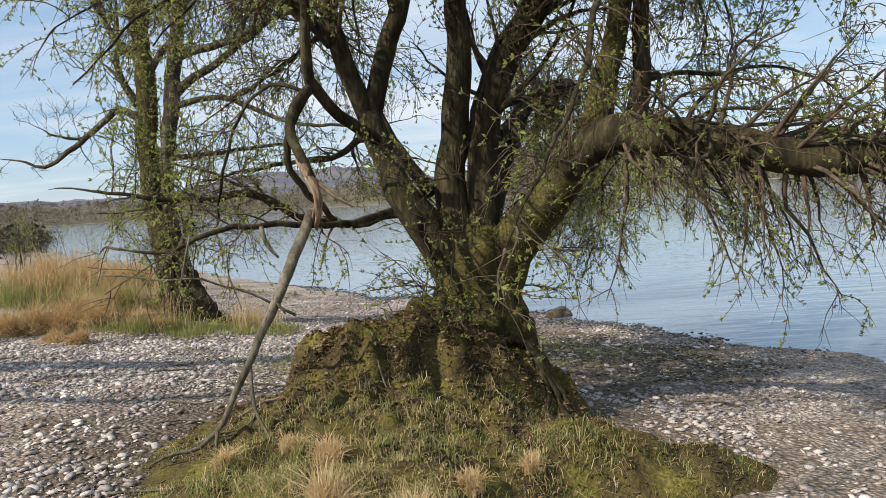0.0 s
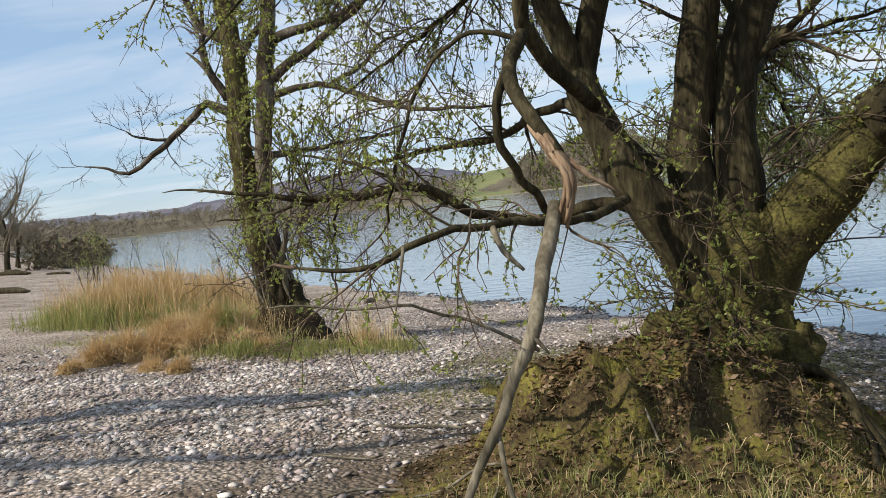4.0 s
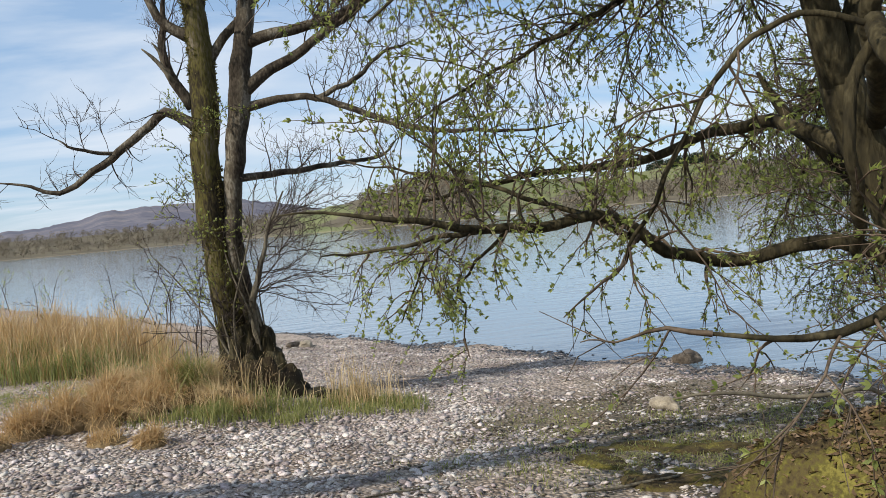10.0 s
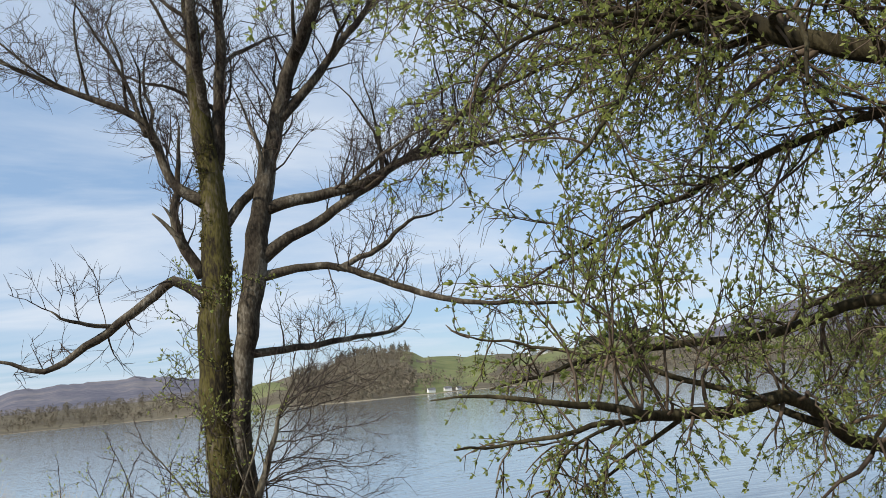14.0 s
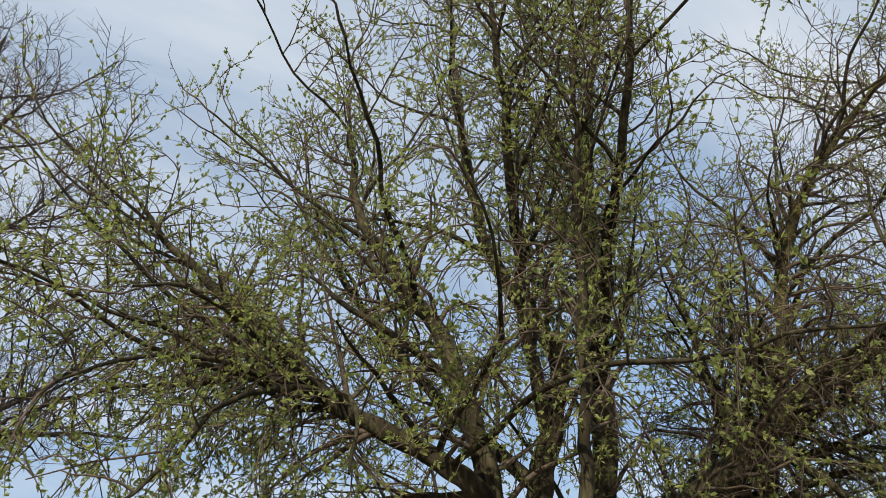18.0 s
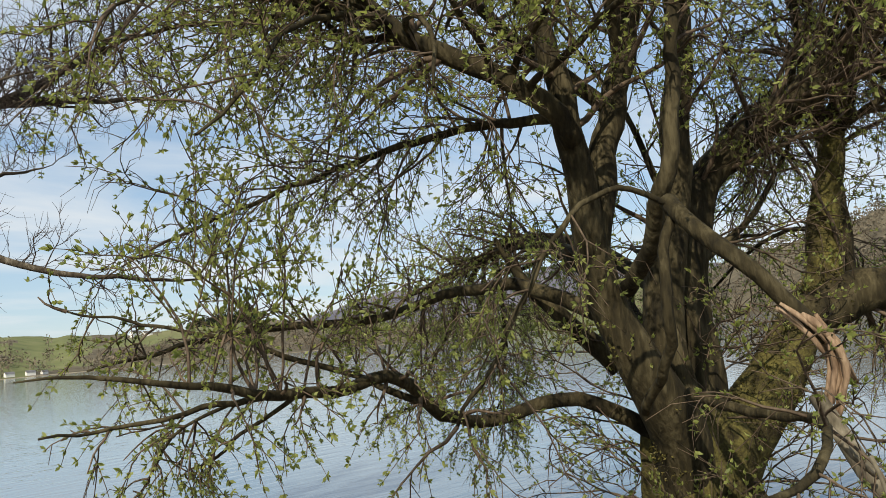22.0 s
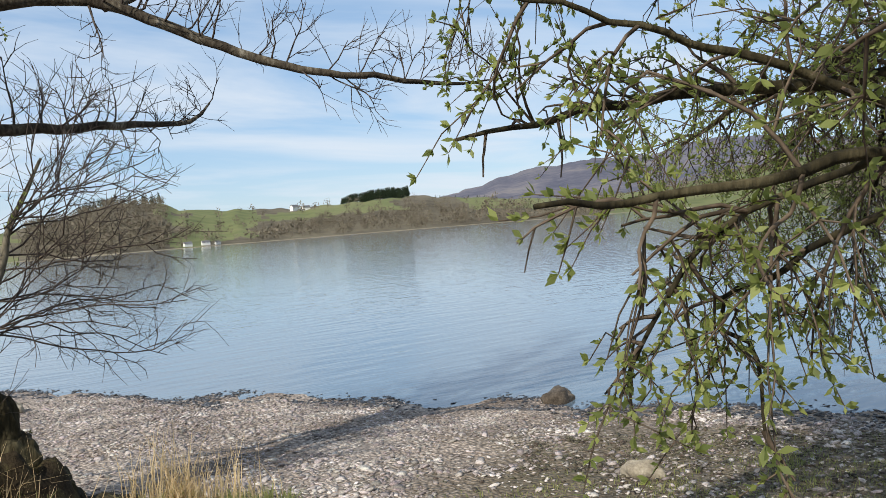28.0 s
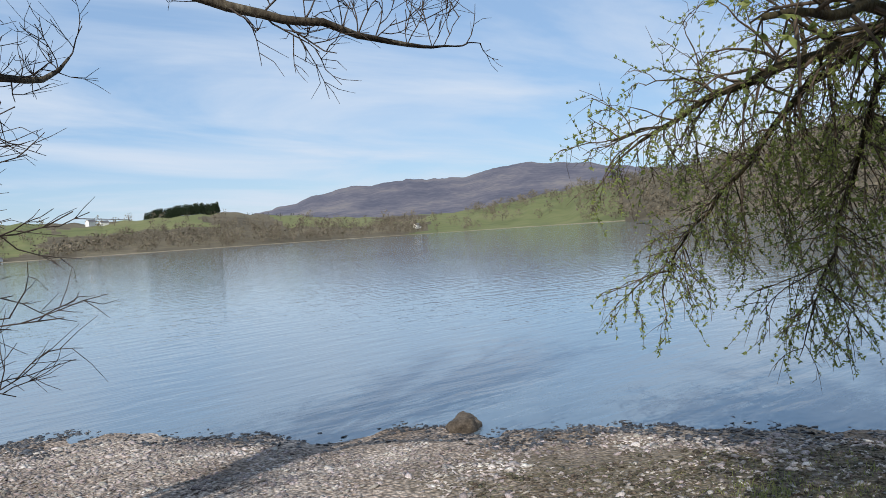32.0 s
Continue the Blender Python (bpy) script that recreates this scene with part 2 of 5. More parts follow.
BARK = mat("willow_bark", [(0.013, 0.011, 0.006), (0.034, 0.028, 0.014), (0.08, 0.068, 0.038)], 9, 0.9, 1.0, 40, 0.2, (1, 1, 0.25), dist=0.035)
BARK2 = mat("alder_bark", [(0.013, 0.01, 0.006), (0.034, 0.027, 0.014), (0.075, 0.066, 0.017), (0.095, 0.08, 0.045), (0.16, 0.135, 0.1)], 4, 0.9, 1.0, 45, 0.2, (1, 1, 0.3), dist=0.025)
BARK3 = mat("grey_limb_bark", [(0.016, 0.012, 0.008), (0.045, 0.036, 0.026), (0.085, 0.072, 0.052), (0.2, 0.18, 0.145)], 5, 0.9, 1.0, 45, 0.2, (1, 1, 0.4), dist=0.02)
PALE = mat("pale_stone", [(0.17, 0.145, 0.11), (0.27, 0.235, 0.18), (0.37, 0.33, 0.26)], 7, 0.85, 0.5, 60, 0.3, dist=0.01)
MOSSBARK = mat("mossy_bark", [(0.025, 0.02, 0.011), (0.06, 0.053, 0.02), (0.12, 0.108, 0.034)], 7, 0.95, 0.9, 55, 0.15, dist=0.03)
TWIG = mat("twig_bark", [(0.045, 0.033, 0.022), (0.14, 0.105, 0.075)], 12, 0.85, 0, 50, 0.2)
TWIG2 = mat("alder_twig", [(0.032, 0.025, 0.021), (0.085, 0.067, 0.057)], 12, 0.85, 0, 50, 0.2)
DEAD = mat("dead_grey_wood", [(0.055, 0.047, 0.033), (0.125, 0.11, 0.08), (0.24, 0.215, 0.165)], 8, 0.9, 0.6, 50, 0.2, (1, 1, 0.3), dist=0.012)
TORN = mat("torn_wood", [(0.13, 0.085, 0.055), (0.25, 0.175, 0.115), (0.38, 0.29, 0.2)], 14, 0.8, 0.7, 70, 0.2, (1, 1, 0.15), dist=0.01)
LEAF = leaf_mat("young_willow_leaf", (0.1, 0.13, 0.035), (0.31, 0.34, 0.115), (0.42, 0.48, 0.12), 0.46)
SHINGLE = ground_mat()
PEBBLE = mat("pebble_stone", [(0.19, 0.158, 0.144), (0.365, 0.326, 0.307), (0.58, 0.54, 0.507)], 1.5, 0.8, 0.15, 90, 0.3, rnd=0.42, dist=0.004)
SHOREPEB = mat("shore_pebble", [(0.14, 0.117, 0.104), (0.29, 0.257, 0.238), (0.5, 0.46, 0.425)], 1.5, 0.75, 0.15, 90, 0.35, rnd=0.5, dist=0.004)
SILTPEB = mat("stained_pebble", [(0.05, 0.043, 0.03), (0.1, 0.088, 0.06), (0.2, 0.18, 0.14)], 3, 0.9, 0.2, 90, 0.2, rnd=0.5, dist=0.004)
WETPEB = mat("wet_pebble", [(0.03, 0.03, 0.035), (0.06, 0.058, 0.06)], 6, 0.35, 0.1, 90, 0.5, rnd=0.4, dist=0.004)
ROCK = mat("boulder_stone", [(0.035, 0.027, 0.02), (0.085, 0.068, 0.052), (0.17, 0.14, 0.11)], 6, 0.85, 0.6, 40, 0.3, dist=0.015)
MOSS = mat("moss", [(0.026, 0.019, 0.011), (0.052, 0.039, 0.021), (0.082, 0.064, 0.028), (0.095, 0.084, 0.024), (0.17, 0.15, 0.04)], 3.4, 0.95, 1.0, 45, 0.1, dist=0.035)
STRAW = leaf_mat("dry_straw", (0.5, 0.37, 0.2), (0.74, 0.59, 0.37), (0.6, 0.46, 0.26), 0.45)
RUST = leaf_mat("rusty_sedge", (0.33, 0.215, 0.105), (0.63, 0.455, 0.24), (0.5, 0.35, 0.17), 0.42)
TUFT = leaf_mat("moss_tuft", (0.05, 0.045, 0.014), (0.17, 0.15, 0.045), (0.15, 0.15, 0.03), 0.2)
GRASS = leaf_mat("grass_blade", (0.14, 0.165, 0.05), (0.35, 0.34, 0.15), (0.31, 0.34, 0.11), 0.42)
WATER = water_mat()
FIELD = mat("pasture", [(0.095, 0.11, 0.05), (0.135, 0.15, 0.065), (0.17, 0.17, 0.085)], 0.006, 0.95, 0, 0.05, 0.1)
WOODF = mat("wooded_slope", [(0.07, 0.06, 0.042), (0.11, 0.095, 0.068), (0.15, 0.13, 0.09)], 0.012, 0.95, 0, 0.12, 0.1)
# moor brown pushed towards blue: distance haze is put into its colour
MOOR = mat("hazy_moor", [(0.075, 0.08, 0.11), (0.115, 0.112, 0.138), (0.18, 0.167, 0.17)], 0.004, 0.95, 0, 0.03, 0.1)
# brown crowns greyed and lightened, with the haze of distance put into the colour
BARE = mat("bare_wood_crown", [(0.125, 0.108, 0.08), (0.18, 0.157, 0.115)], 0.05, 0.95, 0, 0.5, 0.1, rnd=0.15)
SCRUB = mat("bank_scrub", [(0.12, 0.105, 0.065), (0.19, 0.165, 0.105)], 0.3, 0.95, 0, 2.0, 0.1, rnd=0.3)
CONIF = mat("conifer_needles", [(0.02, 0.032, 0.018), (0.035, 0.05, 0.028)], 0.05, 0.95, 0, 0.5, 0.1, rnd=0.3)
STRAND = mat("shore_strand", [(0.2, 0.17, 0.12), (0.3, 0.26, 0.19)], 0.05, 0.95, 0, 0.5, 0.1)
LITTER = leaf_mat("dead_leaf", (0.07, 0.045, 0.025), (0.24, 0.16, 0.09), (0.12, 0.07, 0.03), 0.15)
LIME = mat("whitewash", [(0.7, 0.69, 0.66), (0.8, 0.79, 0.76)], 0.3, 0.9, 0, 2, 0.2)
SLATE = mat("roof_slate", [(0.1, 0.1, 0.11), (0.16, 0.16, 0.17)], 0.5, 0.8, 0, 3, 0.3)

# ---- building helpers ----


class Soup:
    """Vertices and faces gathered for one mesh."""

    def __init__(self):
        self.v, self.f, self.n = [], [], 0

    def add(self, verts, faces):
        self.v.append(np.asarray(verts, float))
        self.f.extend([tuple(i + self.n for i in f) for f in faces])
        self.n += len(verts)

    def tube(self, pts, rad, sides=5, cap=True, lumpy=0.0):
        pts = np.asarray(pts, float)
        k = len(pts)
        tan = np.gradient(pts, axis=0)
        tan /= np.linalg.norm(tan, axis=1)[:, None] + 1e-9
        ref = np.array((0.31, 0.85, 0.42)) if abs(tan[0][2]) > 0.8 else np.array((0.05, 0.1, 0.99))
        u = np.cross(tan, ref)
        u /= np.linalg.norm(u, axis=1)[:, None] + 1e-9
        w = np.cross(tan, u)
        ang = np.arange(sides) * 2 * math.pi / sides
        r = np.asarray(rad, float)[:, None] * np.ones(sides)[None]
        if lumpy:
            for i in range(k):
                for j in range(sides):
                    q = pts[i] * 1.3
                    r[i, j] *= 1 + lumpy * (noise.noise((q[0] + 3 * math.cos(ang[j]), q[1] + 3 * math.sin(ang[j]), q[2] * 0.9))
                                            + 0.45 * noise.noise((4 * math.cos(ang[j]) + 7, 4 * math.sin(ang[j]), pts[i][2] * 3)))
        ring = pts[:, None] + r[..., None] * (np.cos(ang)[None, :, None] * u[:, None] + np.sin(ang)[None, :, None] * w[:, None])
        faces = []
        for i in range(k - 1):
            for j in range(sides):
                a, b = i * sides + j, i * sides + (j + 1) % sides
                faces.append((a, b, b + sides, a + sides))
        if cap:
            faces.append(tuple(range(sides))[::-1])
            faces.append(tuple((k - 1) * sides + j for j in range(sides)))
        self.add(ring.reshape(-1, 3), faces)

    def mesh(self, name):
        me = bpy.data.meshes.new(name)
        me.from_pydata(np.concatenate(self.v).tolist() if self.v else [], [], self.f)
        return me


def quads(name, verts):
    """A mesh of loose quads from an array (k, 4, 3)."""
    k = len(verts)
    me = bpy.data.meshes.new(name)
    me.vertices.add(4 * k); me.loops.add(4 * k); me.polygons.add(k)
    me.vertices.foreach_set("co", np.asarray(verts, np.float32).ravel())
    me.loops.foreach_set("vertex_index", np.arange(4 * k, dtype=np.int32))
    me.polygons.foreach_set("loop_start", np.arange(0, 4 * k, 4, dtype=np.int32))
    me.update()
    return me


def thing(name, label, category, at=(0, 0, 0), group="", kind=""):
    ob = new(name)
    ob.location = at
    ob.empty_display_size = 0.2
    return tagged(ob, label, category, group, kind)


def part(name, data, material, parent=None, label="", smooth=True, kind=""):
    """Links a mesh, a Soup or a bmesh, given in world places, as one part of its thing."""
    if isinstance(data, Soup):
        data = data.mesh(name)
    elif isinstance(data, bmesh.types.BMesh):
        bm, data = data, bpy.data.meshes.new(name)
        bm.to_mesh(data); bm.free()
    ob = new(name, data)
    data.materials.append(material)
    if smooth:
        data.polygons.foreach_set("use_smooth", [True] * len(data.polygons))
    if parent is not None:
        ob.parent = parent
        ob.matrix_parent_inverse = Matrix() if parent.parent else Matrix.Translation(-world_at(parent))
    return tagged(ob, label, kind=kind)


def world_at(ob):
    return Vector(ob.location)


def spline(ctrl, step=0.12):
    """Smooth curve through (x, y, z, r) rows."""
    c = np.asarray(ctrl, float)
    c = np.vstack([2 * c[0] - c[1], c, 2 * c[-1] - c[-2]])
    out = []
    for i in range(1, len(c) - 2):
        p0, p1, p2, p3 = c[i - 1:i + 3]
        k = max(2, int(np.linalg.norm(p2[:3] - p1[:3]) / step))
        for j in range(k):
            t = j / k
            out.append(0.5 * (2 * p1 + (p2 - p0) * t + (2 * p0 - 5 * p1 + 4 * p2 - p3) * t * t + (3 * p1 - p0 - 3 * p2 + p3) * t ** 3))
    out.append(c[-2])
    out = np.array(out)
    out[:, 3] = np.clip(out[:, 3], 0.0025, None)
    return out


RNG = np.random.default_rng(7)
OWNER = {}                                             # the limb that each curve belongs to


def unit(v):
    return v / (np.linalg.norm(v) + 1e-9)


def wander(p, d, length, segs, bend, pull):
    """A crooked way from p along d; pull is added to the direction at each step."""
    pts = [np.array(p, float)]
    d = unit(np.array(d, float))
    for i in range(segs):
        d = unit(d + bend * RNG.normal(size=3) + np.asarray(pull) / segs)
        pts.append(pts[-1] + d * length / segs)
    return np.array(pts), d


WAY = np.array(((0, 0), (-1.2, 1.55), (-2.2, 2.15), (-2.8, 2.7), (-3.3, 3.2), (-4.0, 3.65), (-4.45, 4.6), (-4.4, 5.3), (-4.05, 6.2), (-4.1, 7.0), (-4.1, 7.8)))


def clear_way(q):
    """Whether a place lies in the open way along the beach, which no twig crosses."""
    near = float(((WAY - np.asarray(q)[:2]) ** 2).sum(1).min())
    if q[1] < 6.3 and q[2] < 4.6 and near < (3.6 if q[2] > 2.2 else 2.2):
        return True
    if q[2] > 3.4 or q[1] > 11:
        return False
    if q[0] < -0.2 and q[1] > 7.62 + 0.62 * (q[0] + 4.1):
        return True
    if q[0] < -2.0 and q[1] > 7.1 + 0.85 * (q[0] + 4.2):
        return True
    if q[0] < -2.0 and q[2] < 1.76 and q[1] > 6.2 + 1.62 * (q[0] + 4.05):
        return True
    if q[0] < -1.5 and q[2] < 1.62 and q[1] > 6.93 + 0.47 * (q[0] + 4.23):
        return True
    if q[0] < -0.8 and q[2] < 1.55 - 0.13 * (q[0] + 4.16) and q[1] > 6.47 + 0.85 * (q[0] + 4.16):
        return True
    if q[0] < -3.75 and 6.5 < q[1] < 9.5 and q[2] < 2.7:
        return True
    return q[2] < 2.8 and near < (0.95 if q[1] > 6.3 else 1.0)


class Crown:
    """Grows branches, twigs and leaves from limbs."""

    def __init__(self, tree=None, bark=None, fine=1.0):
        self.tree, self.bark, self.fine = tree, bark, fine
        self.branch, self.twig, self.leaf_p, self.leaf_d = Soup(), Soup(), [], []

    def leaves(self, pts, every):
        seg = np.linalg.norm(pts[-1] - pts[0])
        k = max(1, int(seg / every))
        for t in (np.arange(k) + RNG.random(k)) / k:
            i = min(int(t * (len(pts) - 1)), len(pts) - 2)
            a = t * (len(pts) - 1) - i
            self.leaf_p.append(pts[i] * (1 - a) + pts[i + 1] * a)
            self.leaf_d.append(unit(pts[i + 1] - pts[i]))

    def sprout(self, p, d, r, length, pull, leafy, twigs, droop=0.0):
        """A branch with twigs of two orders."""
        pts, _ = wander(p, d, length, max(5, int(length / 0.12)), 0.19, pull)
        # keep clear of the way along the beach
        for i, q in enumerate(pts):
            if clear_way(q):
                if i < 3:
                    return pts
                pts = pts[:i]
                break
        rad = np.linspace(r * self.fine, 0.0028, len(pts))
        self.branch.tube(pts, rad, 5 if r > 0.012 else 4, False)
        k = max(2, int(twigs * length))
        for j in range(k):
            t = 0.15 + 0.85 * (j + RNG.random()) / k
            i = min(int(t * (len(pts) - 1)), len(pts) - 2)
            q = pts[i] + (pts[i + 1] - pts[i]) * RNG.random()
            ax = unit(pts[i + 1] - pts[i])
            side = unit(np.cross(ax, RNG.normal(size=3)))
            d2 = unit(ax * 0.75 + side * 0.8)
            l2 = (0.2 + 0.42 * RNG.random()) * (1.1 - 0.5 * t) * min(1.3, 0.6 + 0.4 * length)
            tw, _ = wander(q, d2, l2, 4, 0.2, np.array(pull) * 0.6 + np.array((0, 0, -droop)))
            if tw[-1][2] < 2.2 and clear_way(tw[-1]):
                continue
            self.twig.tube(tw, np.linspace(0.0042, 0.002, 5), 3, False)
            if leafy and RNG.random() < leafy:
                self.leaves(tw, 0.06)
            for _ in range(2 + int(l2 * 5)):
                i2 = RNG.integers(1, 4)
                ax2 = unit(tw[i2 + 1] - tw[i2])
                d3 = unit(ax2 * 0.8 + 0.8 * unit(np.cross(ax2, RNG.normal(size=3))))
                tt, _ = wander(tw[i2], d3, 0.08 + 0.2 * RNG.random(), 2, 0.3, np.array(pull) * 0.4 + np.array((0, 0, -droop)))
                self.twig.tube(tt, (0.0026, 0.002, 0.0013), 3, False)
                if leafy and RNG.random() < leafy:
                    self.leaves(tt, 0.05)
                    self.leaf_p.append(tt[-1])
                    self.leaf_d.append(unit(tt[-1] - tt[-2]))
        return pts

    def boughs(self, curve, start, count, length, pull, centre, leafy=1.0, per_m=5, twig_len=0.75, twigs=8):
        """Side limbs that reach away from the tree's middle, each dressed in turn."""
        p = curve[:, :3]
        for j in range(count):
            t = start + (1 - start) * (j + RNG.random()) / count
            i = min(int(t * (len(p) - 1)), len(p) - 2)
            a = RNG.random() * 6.283
            out = p[i] - np.array(centre)
            out[2] = 0
            d = unit(p[i + 1] - p[i]) * 0.5 + unit(out) * 0.25 + 0.75 * np.array((math.cos(a), math.sin(a), 0.35))
            l = length * RNG.uniform(0.7, 1.2) * (1.1 - 0.35 * t)
            r = min(0.03, max(0.012, curve[i, 3] * 0.5))
            pts, _ = wander(p[i], d, l, max(6, int(l / 0.15)), 0.13, pull)
            rad = np.linspace(r, 0.007, len(pts))
            s = Soup()
            s.tube(pts, rad, 7, False)
            part("bough", s, self.bark, OWNER[id(curve)])
            self.dress(np.concatenate([pts, rad[:, None]], 1), 0.12, per_m, twig_len, pull, leafy, twigs)

    def skirt(self, curves, count, z0, z1, length, sag, leafy, per_m=7, twig_len=0.75):
        """Low boughs that arch outwards all round and droop."""
        rows = np.concatenate([c[(c[:, 2] > z0) & (c[:, 2] < z1)] for c in curves])
        own = [OWNER[id(c)] for c in curves for _ in range(int(((c[:, 2] > z0) & (c[:, 2] < z1)).sum()))]
        for j in range(count):
            a = 6.283 * (j + RNG.random()) / count
            o = np.array((math.cos(a), math.sin(a), 0))
            # the limb that stands furthest out on that side
            k = np.argmax((rows[:, :2] - rows[:, :2].mean(0)) @ o[:2] + 0.5 * RNG.random(len(rows)))
            l = length * RNG.uniform(0.75, 1.2)
            pts, _ = wander(rows[k, :3], o + np.array((0, 0, RNG.uniform(0.1, 0.8))), l, max(7, int(l / 0.14)), 0.12, (0, 0, -sag))
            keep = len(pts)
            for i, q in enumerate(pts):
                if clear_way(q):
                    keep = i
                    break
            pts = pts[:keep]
            if len(pts) < 5:
                continue
            rad = np.linspace(0.022, 0.006, len(pts))
            s = Soup()
            s.tube(pts, rad, 7, False)
            part("bough", s, self.bark, own[k])
            self.dress(np.concatenate([pts, rad[:, None]], 1), 0.15, per_m, twig_len, (0, 0, -0.25), leafy, 9, 0.2, 0.35)

    def dress(self, curve, start, per_m, length, pull, leafy=1.0, twigs=7, rise=0.3, droop=0.0):
        """Branches all along a limb's curve, from the part start (0 to 1) on."""
        p = curve[:, :3]
        s = np.concatenate([[0], np.cumsum(np.linalg.norm(np.diff(p, axis=0), axis=1))])
        k = int((1 - start) * s[-1] * per_m)
        for j in range(k):
            t = s[-1] * (start + (1 - start) * (j + RNG.random()) / k)
            i = min(np.searchsorted(s, t) - 1, len(p) - 2)
            ax = unit(p[i + 1] - p[i])
            side = unit(np.cross(ax, RNG.normal(size=3)))
            d = unit(ax * 0.55 + side + np.array((0, 0, rise)))
            r = min(0.022, max(0.006, curve[i, 3] * 0.4))
            l = length * (0.45 + 0.75 * RNG.random()) * (1.15 - 0.45 * t / s[-1])
            self.sprout(p[i], d, r, l, pull, leafy, twigs, droop)
        # the limb's own end
        self.sprout(p[-1], unit(p[-1] - p[-3]), 0.01, length * 0.6, pull, leafy, twigs, droop)

    def leaf_mesh(self, name, size, per, spread=0.7):
        p, d = np.repeat(np.array(self.leaf_p), per, 0), np.repeat(np.array(self.leaf_d), per, 0)
        k = len(p)
        s = RNG.normal(size=(k, 3))
        dirs = d + spread * s / (np.linalg.norm(s, axis=1)[:, None]) + np.array((0, 0, 0.45))
        dirs /= np.linalg.norm(dirs, axis=1)[:, None]
        w = np.cross(dirs, RNG.normal(size=(k, 3)))
        w /= np.linalg.norm(w, axis=1)[:, None]
        l = (size * (0.5 + 0.9 * RNG.random(k)))[:, None]
        wd = l * 0.22
        nrm = np.cross(dirs, w)
        q = np.stack([p, p + dirs * l * 0.5 + w * wd + nrm * l * 0.08, p + dirs * l, p + dirs * l * 0.5 - w * wd + nrm * l * 0.08], 1)
        return quads(name, q)


def limb(tree, name, ctrl, material, sides=12, lumpy=0.12, label=""):
    c = spline(ctrl, 0.1 if ctrl[0][3] > 0.04 else 0.07)
    if len(c) > 8:
        wob = np.array([[noise.noise((3.1 * i * 0.13, 7.7 + ctrl[0][0] * 9, j * 5.0)) for j in range(3)] for i in range(len(c))])
        c[:, :3] += wob * np.minimum(1, np.arange(len(c)) / 6)[:, None] * 0.035
    s = Soup()
    s.tube(c[:, :3], c[:, 3], sides, True, lumpy)
    OWNER[id(c)] = part(name, s, material, tree, label)
    return c


# ---- ground, lake, distance ----
LAKE = -0.75


def smooth(t):
    t = np.clip(t, 0, 1)
    return t * t * (3 - 2 * t)


def beach(x, y):
    z = 0.045 - 0.0694 * x - 0.0489 * y
    z = max(-2.6, min(3.0, z))
    if abs(x) < 40 and abs(y) < 60:
        z += 0.045 * noise.noise((x * 0.9, y * 0.9, 2)) + 0.02 * noise.noise((x * 3, y * 3, 5))
        # low grassy rise under the second tree
        d = math.hypot((x + 4.75) / 1.5, (y - 12.1) / 1.2)
        z += 0.24 * float(smooth(1.25 - d))
        d = math.hypot((x + 8.6) / 2.6, (y - 17.4) / 2.0)
        z += 0.2 * float(smooth(1.2 - d))
    return z


def mound_h(x, y):
    """Height of the mossy root mound over the beach."""
    dx, dy = x + 0.15, y - 6.3
    r = math.hypot(dx / (1.15 if dx > 0 else 1.25), dy / (1.0 if dy > 0 else 1.05))
    r += 0.2 * noise.noise((x * 1.4, y * 1.4, 3)) + 0.13 * noise.noise((x * 3.3, y * 3.3, 7)) + 0.05 * noise.noise((x * 8, y * 8, 7))
    h = 0.25 * float(smooth((1.05 - r) / 0.32)) + 0.27 * max(0.0, 1.0 - r)
    ap = math.hypot((x + 0.45) / 1.75, (y - 5.4) / 2.3)            # apron towards the path
    ap2 = math.hypot((x - 1.2) / 0.85, (y - 4.7) / 0.6)          # low mossy swell beside it
    h += 0.33 * float(smooth((1.15 - ap) / 1.0)) + 0.13 * float(smooth((1.1 - ap2) / 0.6))
    h += (0.07 * noise.noise((x * 2.6, y * 2.6, 1)) + 0.07 * noise.noise((x * 6, y * 6, 4)) + 0.04 * noise.noise((x * 13, y * 13, 8))) * min(1.0, h * 3 + 0.12)
    rough = min(1.0, max(0.0, h - 0.08) * 3)
    for s, a in ((3.2, .10), (6.5, .06), (13.0, .03)):            # clods and ledges
        h += rough * a * (1 - 2.2 * abs(noise.noise((x * s + 4, y * s, s))))
    return h - 0.05


def axis(lo, mid0, mid1, hi, step, grow=1.22):
    v = list(np.arange(mid0, mid1 + 1e-6, step))
    s, a = step, mid0
    while a > lo:
        s *= grow; a -= s; v.insert(0, a)
    s, a = step, mid1
    while a < hi:
        s *= grow; a += s; v.append(a)
    return np.array(v)


def grid(name, xs, ys, fn, material):
    v = [(x, y, fn(x, y)) for y in ys for x in xs]
    nx = len(xs)
    f = [(j * nx + i, j * nx + i + 1, (j + 1) * nx + i + 1, (j + 1) * nx + i) for j in range(len(ys) - 1) for i in range(nx - 1)]
    me = bpy.data.meshes.new(name)
    me.from_pydata(v, [], f)
    return part(name, me, material)


ground = tagged(grid("ground", axis(-900, -10, 6, 900, 0.11), axis(-900, 1, 19, 900, 0.11), beach, SHINGLE),
                "grey pebble shingle beach sloping down into the lake", "beach", kind="structure")


def in_mound(x, y):
    h = mound_h(x, y)
    return beach(x, y) + h


mound = tagged(grid("moss_bank", np.arange(-2.6, 3.0, 0.034), np.arange(2.9, 8.4, 0.034), in_mound, MOSS),
               "mossy earth mound of roots under the willow", "mound", kind="structure")


